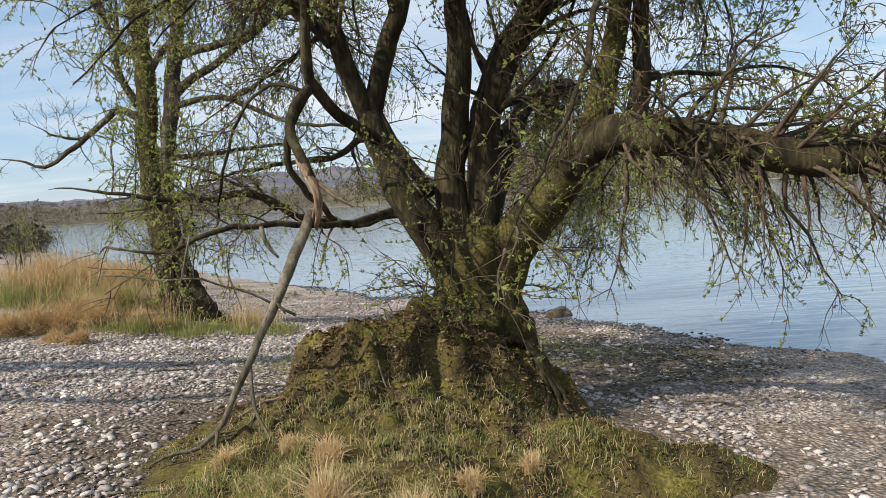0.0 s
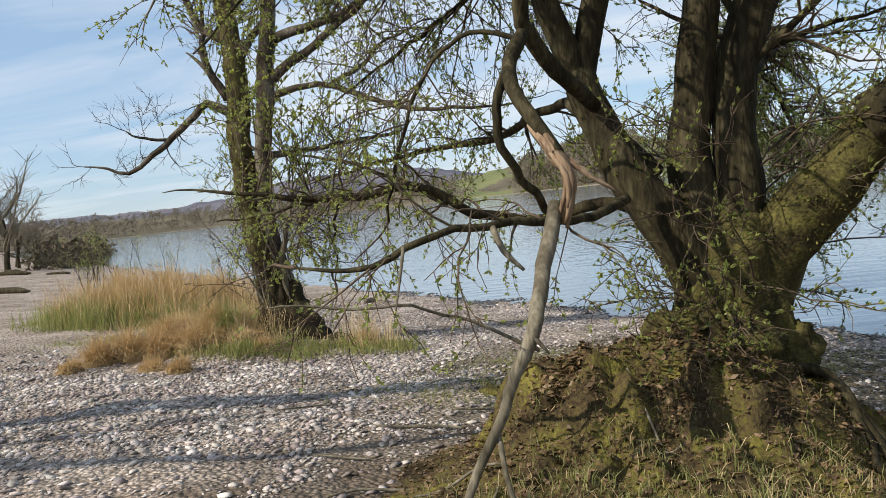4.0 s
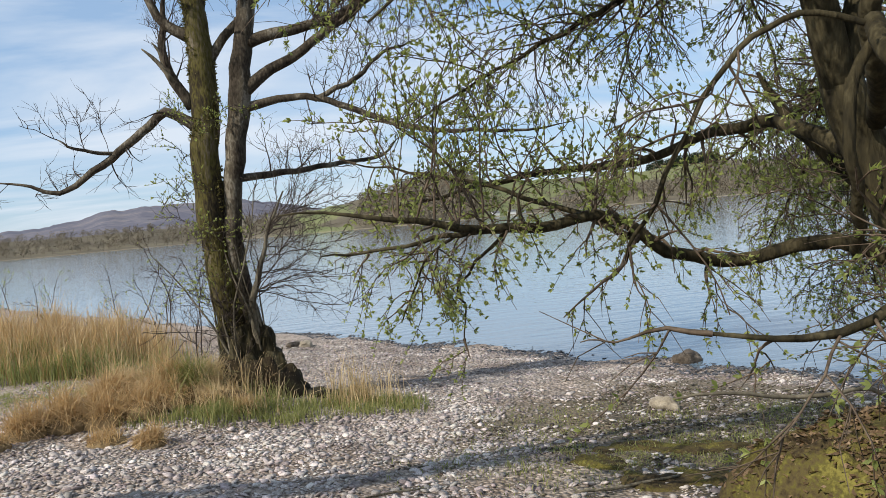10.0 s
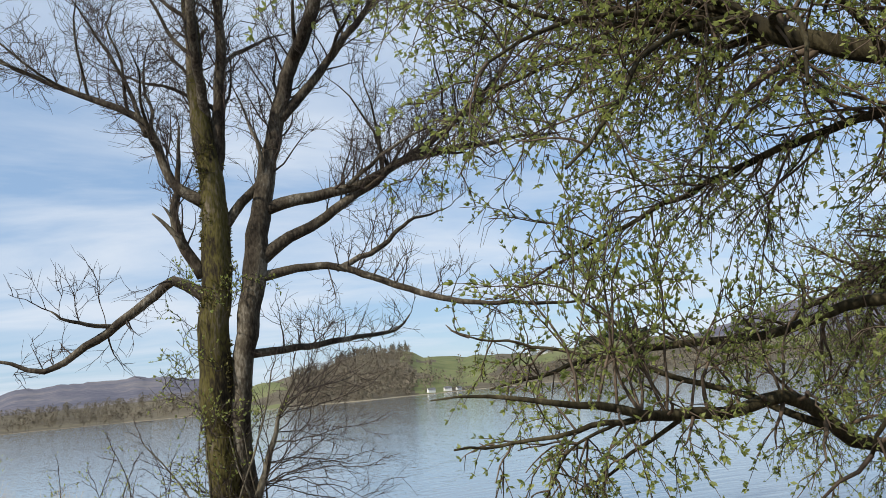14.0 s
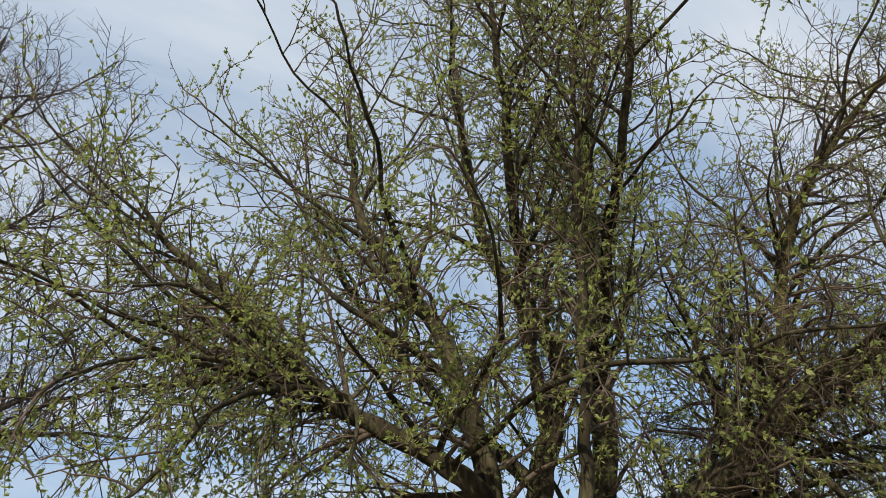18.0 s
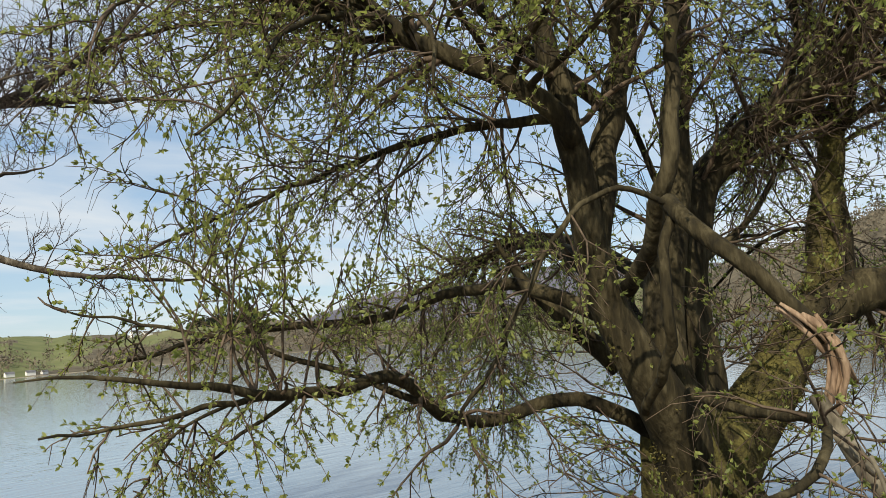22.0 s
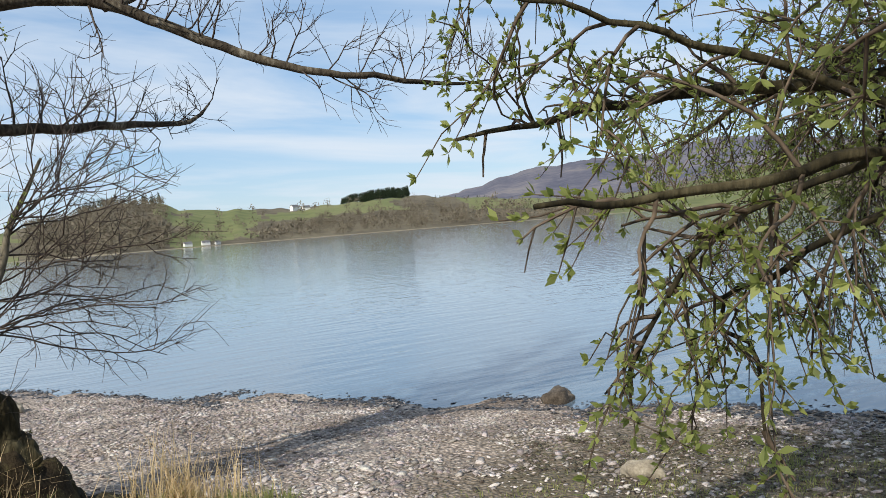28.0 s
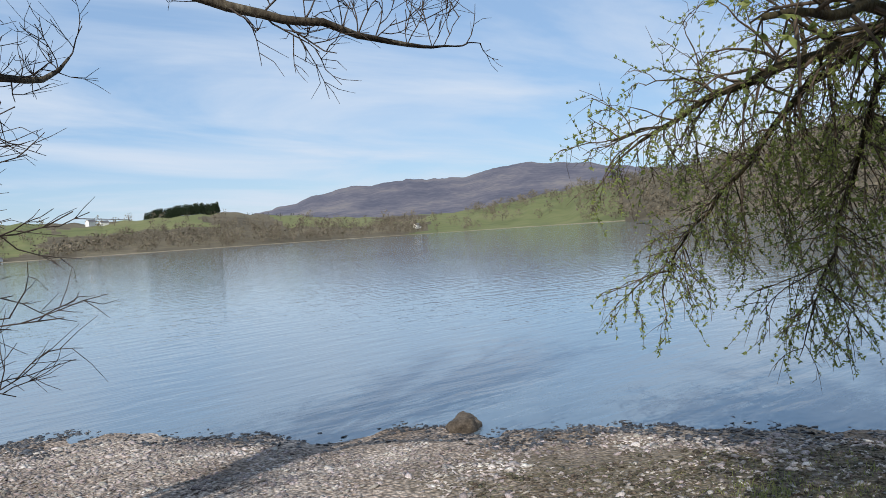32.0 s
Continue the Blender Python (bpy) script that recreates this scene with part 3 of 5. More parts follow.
def cushions(x, y):
    """Flat cushions of moss and turf on the shingle behind the willow."""
    h = -.05
    for cx, cy, rx, ry in ((-.8, 8.05, .62, .4), (-.5, 9.05, .75, .38), (.25, 8.5, .5, .42), (-1.3, 8.7, .35, .25)):
        h = max(h, -.05 + .075 * float(smooth((1.15 + .5 * noise.noise((x * 3, y * 3, 6)) - math.hypot((x - cx) / rx, (y - cy) / ry)) / .7)))
    return beach(x, y) + h + .03 * noise.noise((x * 9, y * 9, 2)) + .015 * noise.noise((x * 22, y * 22, 2))


tagged(grid("moss_cushions", np.arange(-1.9, 1.1, .04), np.arange(7.4, 9.7, .04), cushions, MOSS),
       "low cushions of moss on the shingle behind the willow", "moss", kind="structure")

lake = bpy.data.meshes.new("water")
lake.from_pydata([(-2600, -60, LAKE), (2600, -60, LAKE), (2600, 2600, LAKE), (-2600, 2600, LAKE)], [], [(0, 1, 2, 3)])
tagged(part("water", lake, WATER, smooth=False), "calm lake with faint ripples mirroring pale sky", "lake", kind="structure")

# the far shore: azimuth to the left of +y in degrees, and what stands there
NEAR_AZ = np.array((-125, -90, -80, -72, -65, -59, -54, -50, -45, -38, -33, -28, -20, -15, -12, -11, -8, -3.6, 2, 8, 16, 20, 30, 60))
NEAR_EL = np.array((4, 4.4, 5.2, 5.9, 4.2, 3.0, 2.6, 1.9, 1.3, 1.4, 1.9, 2.4, 2.1, 2.4, 2.6, 3.1, 3.3, 2.2, 1.4, 1.2, 1.1, 1.1, 1.2, 1.3))
SHORE_AZ = np.array((-125, -80, -65, -58, -50, -30, -15, -8, 0, 10, 25, 33, 60))
SHORE_R = np.array((260, 300, 360, 520, 620, 640, 600, 520, 620, 900, 900, 520, 500))
FAR_AZ = np.array((-125, -65, -58, -55.6, -51, -49, -46.3, -41.5, -37, -34.9, -30, -25, 0, 5.8, 8, 14.2, 18.5, 24, 28, 60))
FAR_EL = np.array((3, 3, 3.45, 3.9, 4.32, 4.25, 3.66, 3.7, 3.4, 2.85, 1.7, 1.4, 1.4, 2.6, 2.64, 2.5, 1.7, 1.36, 1.5, 1.5))
EYE0 = (-3.0, 5.0, 1.6)


def shore_r(az):
    return float(np.interp(az, SHORE_AZ, SHORE_R)) + 14 * noise.noise((az * 0.35, 0, 0))


def far_h(az, r):
    rs = shore_r(az)
    rr = rs + float(np.interp(az, (-61, -53), (260, 420)))
    hn = (rr * math.tan(radians(float(np.interp(az, NEAR_AZ, NEAR_EL))))) * (1 + 0.05 * noise.noise((az * 0.5, 3, 0)))
    hf = 4200 * math.tan(radians(float(np.interp(az, FAR_AZ, FAR_EL)) + 0.16 * noise.noise((az * 0.7, 9, 0)) + 0.09 * noise.noise((az * 2.2, 9, 0)) + 0.03 * noise.noise((az * 7, 9, 0))))
    if r < rs:
        return LAKE - 2 + 2.0 * float(smooth((r - rs + 25) / 25))
    up = smooth((r - rs) / (rr - rs) * 0.97 + 0.03) * 0.55 + 0.45 * (r - rs) / (rr - rs) if r < rr else 1
    h = LAKE + 0.1 + hn * float(up)
    if r > rr:
        t = float(smooth((r - 1900) / 2300))
        h = h * (1 - t * 0.9) * (1 - 0.25 * float(smooth((r - rr) / 500)) * (1 - t)) + hf * t
    return h + 3 * noise.noise((az * 1.1, r * 0.004, 1)) * min(1, (r - rs) / 150)


def far_land():
    azs = np.linspace(-125, 60, 640)
    rs = np.concatenate([np.linspace(-30, 30, 8), np.geomspace(45, 420, 22), np.geomspace(470, 3700, 26)])
    v, f, mi = [], [], []
    for az in azs:
        s = shore_r(az)
        for dr in rs:
            r = s + dr
            a = radians(az)
            v.append((EYE0[0] - math.sin(a) * r, EYE0[1] + math.cos(a) * r, far_h(az, r)))
    k = len(rs)
    for i in range(len(azs) - 1):
        for j in range(k - 1):
            f.append((i * k + j, i * k + j + 1, (i + 1) * k + j + 1, (i + 1) * k + j))
            az, dr = azs[i], rs[j]
            r = shore_r(az) + dr
            n1 = noise.noise((az * 0.18, r * 0.006, 6))
            az += 2.2 * noise.noise((r * .012, az * .6, 2))        # ragged edges of the woods
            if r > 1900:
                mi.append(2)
            elif az > -57 and -10 < dr < 4.2:
                mi.append(3)
            elif az < -57 or -11.3 < az < -2 or (az > 3 and dr < 700):
                mi.append(1)
            elif -43 > az:
                mi.append(0)
            elif -43 <= az < -17 and dr < 190 + 60 * n1:
                mi.append(1)
            else:
                mi.append(1 if n1 > 0.12 else 0)
    me = bpy.data.meshes.new("far_land")
    me.from_pydata(v, [], f)
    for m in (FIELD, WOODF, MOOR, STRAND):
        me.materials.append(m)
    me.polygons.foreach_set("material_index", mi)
    me.polygons.foreach_set("use_smooth", [True] * len(mi))
    return tagged(new("far_land", me), "far shore with green pastures, brown woods and moorland fells", "hills", kind="structure")


far_land()


def far_point(az, dr):
    r = shore_r(az) + dr
    a = radians(az)
    return np.array((EYE0[0] - math.sin(a) * r, EYE0[1] + math.cos(a) * r, far_h(az, r)))


def flake_trees(name, places, material, label, conifer=False, flakes=42):
    """Woods far off: every tree a stem and an uneven crown of small flakes."""
    out = []
    for p, h in places:
        k = flakes
        if conifer:
            t = RNG.random(k)
            rad = 0.22 * h * (1 - t) ** 0.8 * (0.5 + 0.5 * RNG.random(k))
            a = RNG.random(k) * 2 * math.pi
            c = np.stack([rad * np.cos(a), rad * np.sin(a), h * (0.08 + 0.92 * t)], 1)
            s = h * 0.085 * (1.1 - 0.7 * t)
        else:
            u = RNG.normal(size=(k, 3))
            u /= np.linalg.norm(u, axis=1)[:, None]
            u *= (RNG.random(k) ** 0.4)[:, None]
            c = u * np.array((0.42, 0.42, 0.46)) * h * (0.8 + 0.4 * RNG.random((k, 1))) + np.array((0, 0, 0.5 * h))
            s = h * (0.04 + 0.075 * RNG.random(k))
        d1, d2 = RNG.normal(size=(k, 3)), RNG.normal(size=(k, 3))
        d1 /= np.linalg.norm(d1, axis=1)[:, None]; d2 /= np.linalg.norm(d2, axis=1)[:, None]
        c = c + p
        s = s[:, None]
        out.append(np.stack([c - d1 * s, c + d2 * s * 0.6, c + d1 * s, c - d2 * s * 0.6], 1))
        w = 0.02 * h
        b = np.array(p)
        out.append(np.array([[b + (-w, 0, -1), b + (w, 0, -1), b + (w * 0.5, 0, h * 0.6), b + (-w * 0.5, 0, h * 0.6)]]))
    return tagged(part(name, quads(name, np.concatenate(out)), material, smooth=False), label, "wood", kind="stuff")


def woods():
    shore, hill, right, copse, fir = [], [], [], [], []
    for i in range(1050):                                  # along the far shore and hedges
        az = RNG.uniform(-56, -2)
        dr = RNG.uniform(4, 190) if i % 5 < 4 else RNG.uniform(40, 330)
        if -54 < az < -43 and dr > 6 and i % 9:
            continue
        if -20 < az < -11.5 and dr > 25 and i % 3:
            continue
        shore.append((far_point(az, dr), RNG.uniform(6, 13)))
    for i in range(700):
        hill.append((far_point(RNG.uniform(1, 34), RNG.uniform(5, 420)), RNG.uniform(8, 14)))
    for i in range(900):
        az = RNG.uniform(-100, -56) + 1.5 * RNG.normal() * (i % 7 == 0)
        right.append((far_point(az, RNG.uniform(4, 260)), RNG.uniform(6, 11)))
    for i in range(150):
        right.append((far_point(RNG.uniform(-60, -46), RNG.uniform(230, 380)), RNG.uniform(7, 12)))
    for i in range(560):
        copse.append((far_point(RNG.uniform(-11.2, -2.5), RNG.uniform(5, 420)), RNG.uniform(7, 11)))
    for i in range(420):
        az = RNG.uniform(-28.3, -23.4)
        fir.append((far_point(az, RNG.uniform(395, 425)), RNG.uniform(.85, 1) * (9 + 5.5 * min(1, (-23.4 - az) / 2.2))))
    for i in range(60):
        fir.append((far_point(RNG.uniform(-34.5, -30.2), RNG.uniform(560, 700)), RNG.uniform(9, 12)))
    for i in range(30):
        fir.append((far_point(RNG.uniform(-11, -6), RNG.uniform(390, 440)), RNG.uniform(9, 14)))
    flake_trees("far_shore_trees", shore, BARE, "bare brown trees and hedges along the far shore")
    flake_trees("far_left_woods", hill, BARE, "bare brown woods below the long hill")
    flake_trees("far_right_woods", right, BARE, "bare brown woods on the steep shore")
    flake_trees("copse_woods", copse, BARE, "bare brown copse on a round hill")
    flake_trees("conifer_plantation", fir, CONIF, "dark conifer plantation on the hilltop", True, 66)


woods()


def house(az, dr, wdt, turn):
    p = far_point(az, dr)
    h = thing("farmhouse", "white farmhouse with slate roof on the far shore", "house", tuple(p), "far farmhouses")
    m = pose(p[0], p[1], p[2], 0, 0, turn)
    for name, mt, vs, fs in (
        ("wall", LIME, [(-1, -.4, -.3), (1, -.4, -.3), (1, .4, -.3), (-1, .4, -.3), (-1, -.4, .7), (1, -.4, .7), (1, .4, .7), (-1, .4, .7), (-1, 0, 1.1), (1, 0, 1.1)],
         [(0, 1, 5, 4), (2, 3, 7, 6), (1, 2, 6, 9, 5), (3, 0, 4, 8, 7)]),
        ("roof", SLATE, [(-1.06, -.48, .66), (1.06, -.48, .66), (1.06, 0, 1.16), (-1.06, 0, 1.16), (1.06, .48, .66), (-1.06, .48, .66)], [(0, 1, 2, 3), (3, 2, 4, 5)])):
        s = Soup()
        s.add([m @ Vector((a * wdt / 2, b * wdt / 2, c * wdt / 2)) for a, b, c in vs], fs)
        part(name, s, mt, h, smooth=False)


for az, dr, wdt, turn in ((-42.3, 100, 9, 20), (-20.0, 330, 12, 30), (-20.8, 340, 10, 10), (-13.6, 12, 6, 10), (-14.4, 12, 5, 30), (-12.4, 14, 6, 15)):
    house(az, dr, wdt, turn)

# ---- the willow on the mound ----
willow = thing("willow_tree", "old many-stemmed mossy willow coming into leaf on a root mound", "tree", (0.24, 6.5, 0.3))
crown = Crown(willow, BARK)
limb(willow, "trunk", [(.22, 6.5, -.25, .5), (.24, 6.5, .15, .42), (.25, 6.52, .45, .35), (.25, 6.53, .8, .31), (.25, 6.53, 1.1, .32), (.25, 6.5, 1.3, .2)], MOSSBARK, 24, 0.28, "dark furrowed trunk grown with moss")
W = {}
W["A"] = limb(willow, "limb", [(.16, 6.5, .45, .2), (.06, 6.47, .85, .18), (-.1, 6.42, 1.2, .165), (-.34, 6.42, 1.56, .13), (-.48, 6.5, 1.9, .115), (-.56, 6.52, 2.25, .105)], BARK)
W["A1"] = limb(willow, "limb", [(-.55, 6.52, 2.15, .095), (-.68, 6.45, 2.5, .085), (-.82, 6.4, 2.95, .075), (-.85, 6.45, 3.3, .065), (-.92, 6.6, 3.9, .055), (-1.05, 6.85, 4.4, .045), (-1.2, 7.1, 5.0, .033), (-1.25, 7.15, 5.8, .015)], BARK)
W["U"] = limb(willow, "limb", [(-.8, 6.38, 2.8, .065), (-1.0, 6.42, 3.03, .06), (-1.47, 6.84, 3.42, .052), (-1.81, 7.14, 3.84, .042), (-2.11, 7.4, 4.24, .03), (-2.5, 7.7, 4.8, .013)], BARK)
W["A2"] = limb(willow, "limb", [(-.56, 6.52, 2.15, .09), (-.47, 6.5, 2.5, .085), (-.3, 6.5, 3.0, .08), (-.05, 6.45, 3.6, .07), (-.03, 6.43, 4.03, .06), (-.19, 6.66, 4.62, .05), (-.3, 6.8, 5.3, .04), (-.35, 6.85, 7.0, .02), (-.34, 6.9, 8.2, .008)], BARK)
W["B"] = limb(willow, "limb", [(.18, 6.52, .5, .17), (.13, 6.52, 1.0, .16), (.08, 6.52, 1.68, .13), (.13, 6.51, 2.08, .12), (.2, 6.4, 2.65, .1), (.22, 6.25, 3.8, .075), (.25, 6.12, 5.4, .05), (.4, 5.9, 6.8, .025), (.5, 5.7, 7.6, .01)], BARK)
W["C"] = limb(willow, "limb", [(.33, 6.5, .5, .18), (.35, 6.5, 1.0, .17), (.34, 6.48, 1.66, .135), (.47, 6.5, 2.35, .13), (.75, 6.35, 2.85, .12), (.98, 5.95, 3.14, .115), (1.16, 5.62, 3.46, .1), (1.35, 5.3, 3.7, .08), (1.7, 4.6, 4.05, .055), (2.05, 3.95, 4.3, .025)], BARK)
W["D"] = limb(willow, "limb", [(.32, 6.5, .35, .2), (.42, 6.46, .85, .22), (.64, 6.3, 1.22, .195), (.93, 6.15, 1.56, .16), (1.17, 6.02, 1.9, .125), (1.31, 5.98, 2.35, .1), (1.38, 5.96, 2.65, .09), (1.5, 5.88, 3.1, .08), (1.72, 5.55, 4.2, .06), (1.85, 5.2, 5.3, .045), (2.1, 4.6, 6.1, .032), (2.3, 4.0, 6.6, .018), (2.4, 3.4, 7.0, .01)], MOSSBARK)
W["E"] = limb(willow, "limb", [(1.0, 6.1, 1.7, .17), (1.3, 5.8, 1.88, .15), (1.68, 5.5, 1.8, .14), (2.05, 5.25, 1.7, .125), (2.45, 5.05, 1.58, .115), (2.85, 4.9, 1.58, .1), (3.4, 4.7, 1.6, .07), (4.2, 4.4, 1.5, .02)], BARK)
W["J"] = limb(willow, "limb", [(1.16, 5.62, 3.4, .035), (1.05, 5.0, 2.75, .024), (.8, 4.3, 2.1, .016), (.5, 3.75, 1.65, .01), (.25, 3.4, 1.25, .005)], BARK, 7)
W["F"] = limb(willow, "limb", [(1.5, 6.0, 1.9, .09), (1.58, 6, 2.4, .07), (1.6, 6.05, 3.2, .055), (1.7, 6.2, 4.5, .03), (1.8, 6.4, 5.6, .01)], BARK)
W["H"] = limb(willow, "limb", [(.12, 6.6, 1.05, .07), (-.1, 6.75, 1.25, .052), (-.46, 6.95, 1.39, .044), (-.81, 7.2, 1.32, .04), (-1.32, 7.06, 1.42, .037), (-1.69, 6.95, 1.645, .033), (-2.29, 6.87, 1.634, .026), (-2.85, 6.72, 1.735, .015), (-3.2, 6.78, 1.79, .008), (-3.45, 6.84, 1.81, .003)], BARK, 9)
W["H2"] = limb(willow, "limb", [(-2.1, 6.9, 1.63, .018), (-2.5, 7.1, 1.62, .015), (-2.9, 7.24, 1.57, .01), (-3.25, 7.28, 1.56, .005)], BARK, 7)
W["T"] = limb(willow, "limb", [(-2.5, 7.1, 1.62, .01), (-2.62, 7.35, 1.52, .008), (-2.7, 7.5, 1.36, .007), (-2.76, 7.56, 1.24, .005), (-2.79, 7.58, 1.12, .004)], BARK, 7)
W["T2"] = limb(willow, "limb", [(-2.25, 6.95, 1.63, .012), (-2.44, 7.56, 1.3, 0.008), (-2.43, 7.53, 1.19, 0.007), (-2.44, 7.49, 1.08, 0.005), (-2.45, 7.48, 0.99, 0.004)], BARK, 7)
W["H3"] = limb(willow, "limb", [(-1.5, 7.0, 1.5, .02), (-1.9, 7.35, 1.75, .016), (-2.4, 7.6, 1.95, .011), (-3.0, 7.75, 2.1, .005)], BARK, 7)
W["P"] = limb(willow, "limb", [(-.42, 6.1, 1.42, .033), (-.7, 5.6, 1.36, .025), (-.95, 5.25, 1.38, .022), (-1.42, 4.98, 1.4, .017), (-1.65, 4.95, 1.3, .017), (-1.85, 4.98, 1.27, .012), (-2.12, 5.04, 1.3, .006)], BARK, 8)
W["Q"] = limb(willow, "limb", [(-.93, 5.75, 2.33, .016), (-1.2, 5.85, 2.42, .014), (-1.45, 5.95, 2.32, .013), (-1.6, 6.05, 2.05, .012), (-1.75, 6.2, 1.7, .012), (-1.85, 6.35, 1.45, .008)], BARK, 8)
W["N"] = limb(willow, "limb", [(.35, 6.65, 1.3, .12), (.8, 7.6, 2.25, .085), (1.2, 8.6, 2.6, .06), (1.35, 9.5, 2.5, .045), (1.35, 10.3, 2.35, .03), (1.2, 11.0, 2.05, .012)], BARK)
W["N2"] = limb(willow, "limb", [(1.3, 9.3, 2.55, .035), (1.6, 10.0, 2.2, .026), (1.75, 10.5, 1.7, .018), (1.7, 10.9, 1.3, .01), (1.65, 11.1, .95, .005)], BARK, 8)
W["N3"] = limb(willow, "limb", [(1.3, 9.1, 2.57, .035), (1.75, 9.5, 2.15, .024), (2.0, 9.75, 1.6, .016), (2.0, 9.9, 1.1, .01), (1.9, 10.0, .75, .005)], BARK, 8)
W["V"] = limb(willow, "limb", [(-.48, 6.5, 1.85, .05), (-.62, 7.2, 2.12, .04), (-1.1, 7.95, 1.98, .03), (-1.66, 8.3, 1.97, .024), (-2.1, 8.35, 1.92, .016), (-2.73, 8.35, 1.8, .006)], BARK, 8)
W["V2"] = limb(willow, "limb", [(-.84, 6.42, 2.95, .032), (-.98, 7.0, 3.02, .026), (-1.3, 7.5, 2.95, .021), (-1.8, 7.9, 2.75, .015), (-2.25, 8.1, 2.55, .009)], BARK, 8)
W["X"] = limb(willow, "limb", [(-.1, 6.5, 3.4, .05), (-.6, 6.2, 4.2, .04), (-1.1, 5.8, 5.0, .03), (-1.5, 5.5, 6.0, .012)], BARK, 8)
W["S"] = limb(willow, "limb", [(.2, 6.25, 3.7, .045), (-.3, 5.7, 4.4, .036), (-.8, 5.1, 5.1, .026), (-1.2, 4.6, 5.9, .01)], BARK, 8)
W["Y"] = limb(willow, "limb", [(.22, 6.2, 4.0, .05), (.9, 6.5, 5.0, .035), (1.5, 6.9, 6.0, .02), (1.8, 7.2, 6.8, .008)], BARK, 8)
W["Z"] = limb(willow, "limb", [(-.3, 6.5, 3.1, .05), (-.5, 7.3, 4.0, .04), (-.8, 8.0, 5.2, .025), (-1.0, 8.4, 6.2, .01)], BARK, 8)
W["G"] = limb(willow, "limb", [(-.5, 6.35, 2.0, .052), (-.74, 6.02, 2.18, .047), (-.92, 5.8, 2.42, .044), (-.92, 5.72, 2.75, .038), (-.88, 5.65, 3.3, .032), (-.8, 5.6, 4.2, .024), (-.9, 5.4, 5.2, .015), (-1.0, 5.2, 6.0, .008)], BARK, 10)
limb(willow, "limb", [(-.93, 5.78, 2.36, .042), (-1.02, 5.6, 2.2, .038), (-1.0, 5.36, 1.97, .036), (-.88, 5.17, 1.7, .034)], BARK, 10)
limb(willow, "limb", [(-.95, 5.74, 2.3, .024), (-1.06, 5.75, 2.12, .026), (-1.13, 5.72, 1.85, .026), (-1.0, 5.85, 1.6, .025), (-.85, 6.1, 1.38, .024)], BARK, 8)
limb(willow, "dead_stub", [(-.1, 6.75, 1.55, .07), (-.32, 7.0, 1.9, .05), (-.45, 7.15, 2.15, .038), (-.55, 7.28, 2.42, .012)], BARK, 8, 0.25, "broken dead stub")
limb(willow, "dead_stub", [(.5, 6.8, 2.0, .06), (.95, 7.5, 2.35, .05), (1.44, 8.43, 2.65, .04), (1.25, 8.75, 2.68, .022), (1.05, 8.95, 2.66, .01)], BARK, 8, 0.25, "broken dead stub")
limb(willow, "dead_stub", [(1.44, 8.43, 2.63, .03), (1.6, 8.9, 2.45, .024), (1.35, 9.2, 2.38, .01)], BARK, 7, 0.25)
# the limb that broke and hangs to the ground, with torn strips
limb(willow, "broken_limb", [(-.89, 5.24, 1.46, .034), (-.98, 5.05, 1.2, .036), (-1.1, 4.83, .93, .033), (-1.2, 4.8, .68, .026), (-1.36, 4.78, .38, .021), (-1.5, 4.76, .14, .017), (-1.68, 4.68, .06, .012), (-1.88, 4.6, .0, .007)], DEAD, 10, 0.15, "grey dead limb hanging broken to the ground")
limb(willow, "broken_limb", [(-1.27, 4.79, .55, .014), (-1.24, 4.7, .3, .012), (-1.14, 4.62, .12, .008)], DEAD, 6, 0.1)
limb(willow, "broken_limb", [(-1.5, 4.76, .15, .014), (-1.5, 4.7, .03, .008)], DEAD, 6, 0.1)
limb(willow, "dead_twig", [(-1.1, 4.82, .95, .014), (-1.05, 4.79, .89, .009), (-1.02, 4.78, .85, .004)], DEAD, 6, .15)
limb(willow, "dead_twig", [(-1.58, 4.8, 1.36, .007), (-1.6, 4.76, 1.25, .006), (-1.64, 4.74, 1.08, .003)], DEAD, 7, .15)
limb(willow, "dead_twig", [(-1.04, 5.2, 0.78, 0.011), (-1.28, 5.2, 0.91, 0.009), (-1.6, 5.05, 1.07, 0.007), (-1.96, 5.0, 1.1, 0.006), (-2.24, 5.0, 1.13, 0.003)], DEAD, 7, .15)
limb(willow, "dead_twig", [(-1.2, 5.08, 1.39, .016), (-1.16, 5.02, 1.28, .014), (-1.08, 4.98, 1.19, .008)], DEAD, 7, .15)
def torn(ctrl, n, width):
    """A strip of torn fibres: slivers side by side, ragged at both ends."""
    c = spline(ctrl, .05)
    s = Soup()
    for i in range(n):
        a, b = RNG.integers(0, len(c) // 3), len(c) - RNG.integers(0, len(c) // 3)
        o = RNG.normal(size=3) * width
        pts = c[a:b, :3] + o + RNG.normal(size=(b - a, 3)) * .003
        r = c[a:b, 3] * RNG.uniform(.3, .6) * np.sin(np.linspace(.35, 2.9, b - a)) ** .5
        s.tube(pts, np.clip(r, .002, None), 5, True, .3)
    part("torn_strip", s, TORN, willow, "strip of pale torn wood")


torn([(-.92, 5.2, 1.78, .03), (-.86, 5.16, 1.66, .034), (-.82, 5.16, 1.55, .028), (-.87, 5.2, 1.36, .034)], 11, .016)
torn([(-.87, 5.19, 1.72, .02), (-.8, 5.17, 1.64, .024), (-.72, 5.17, 1.57, .02), (-.6, 5.19, 1.48, .014)], 5, .008)
torn([(-.96, 5.3, 1.86, .024), (-.9, 5.2, 1.74, .03), (-.86, 5.17, 1.64, .022)], 6, .016)

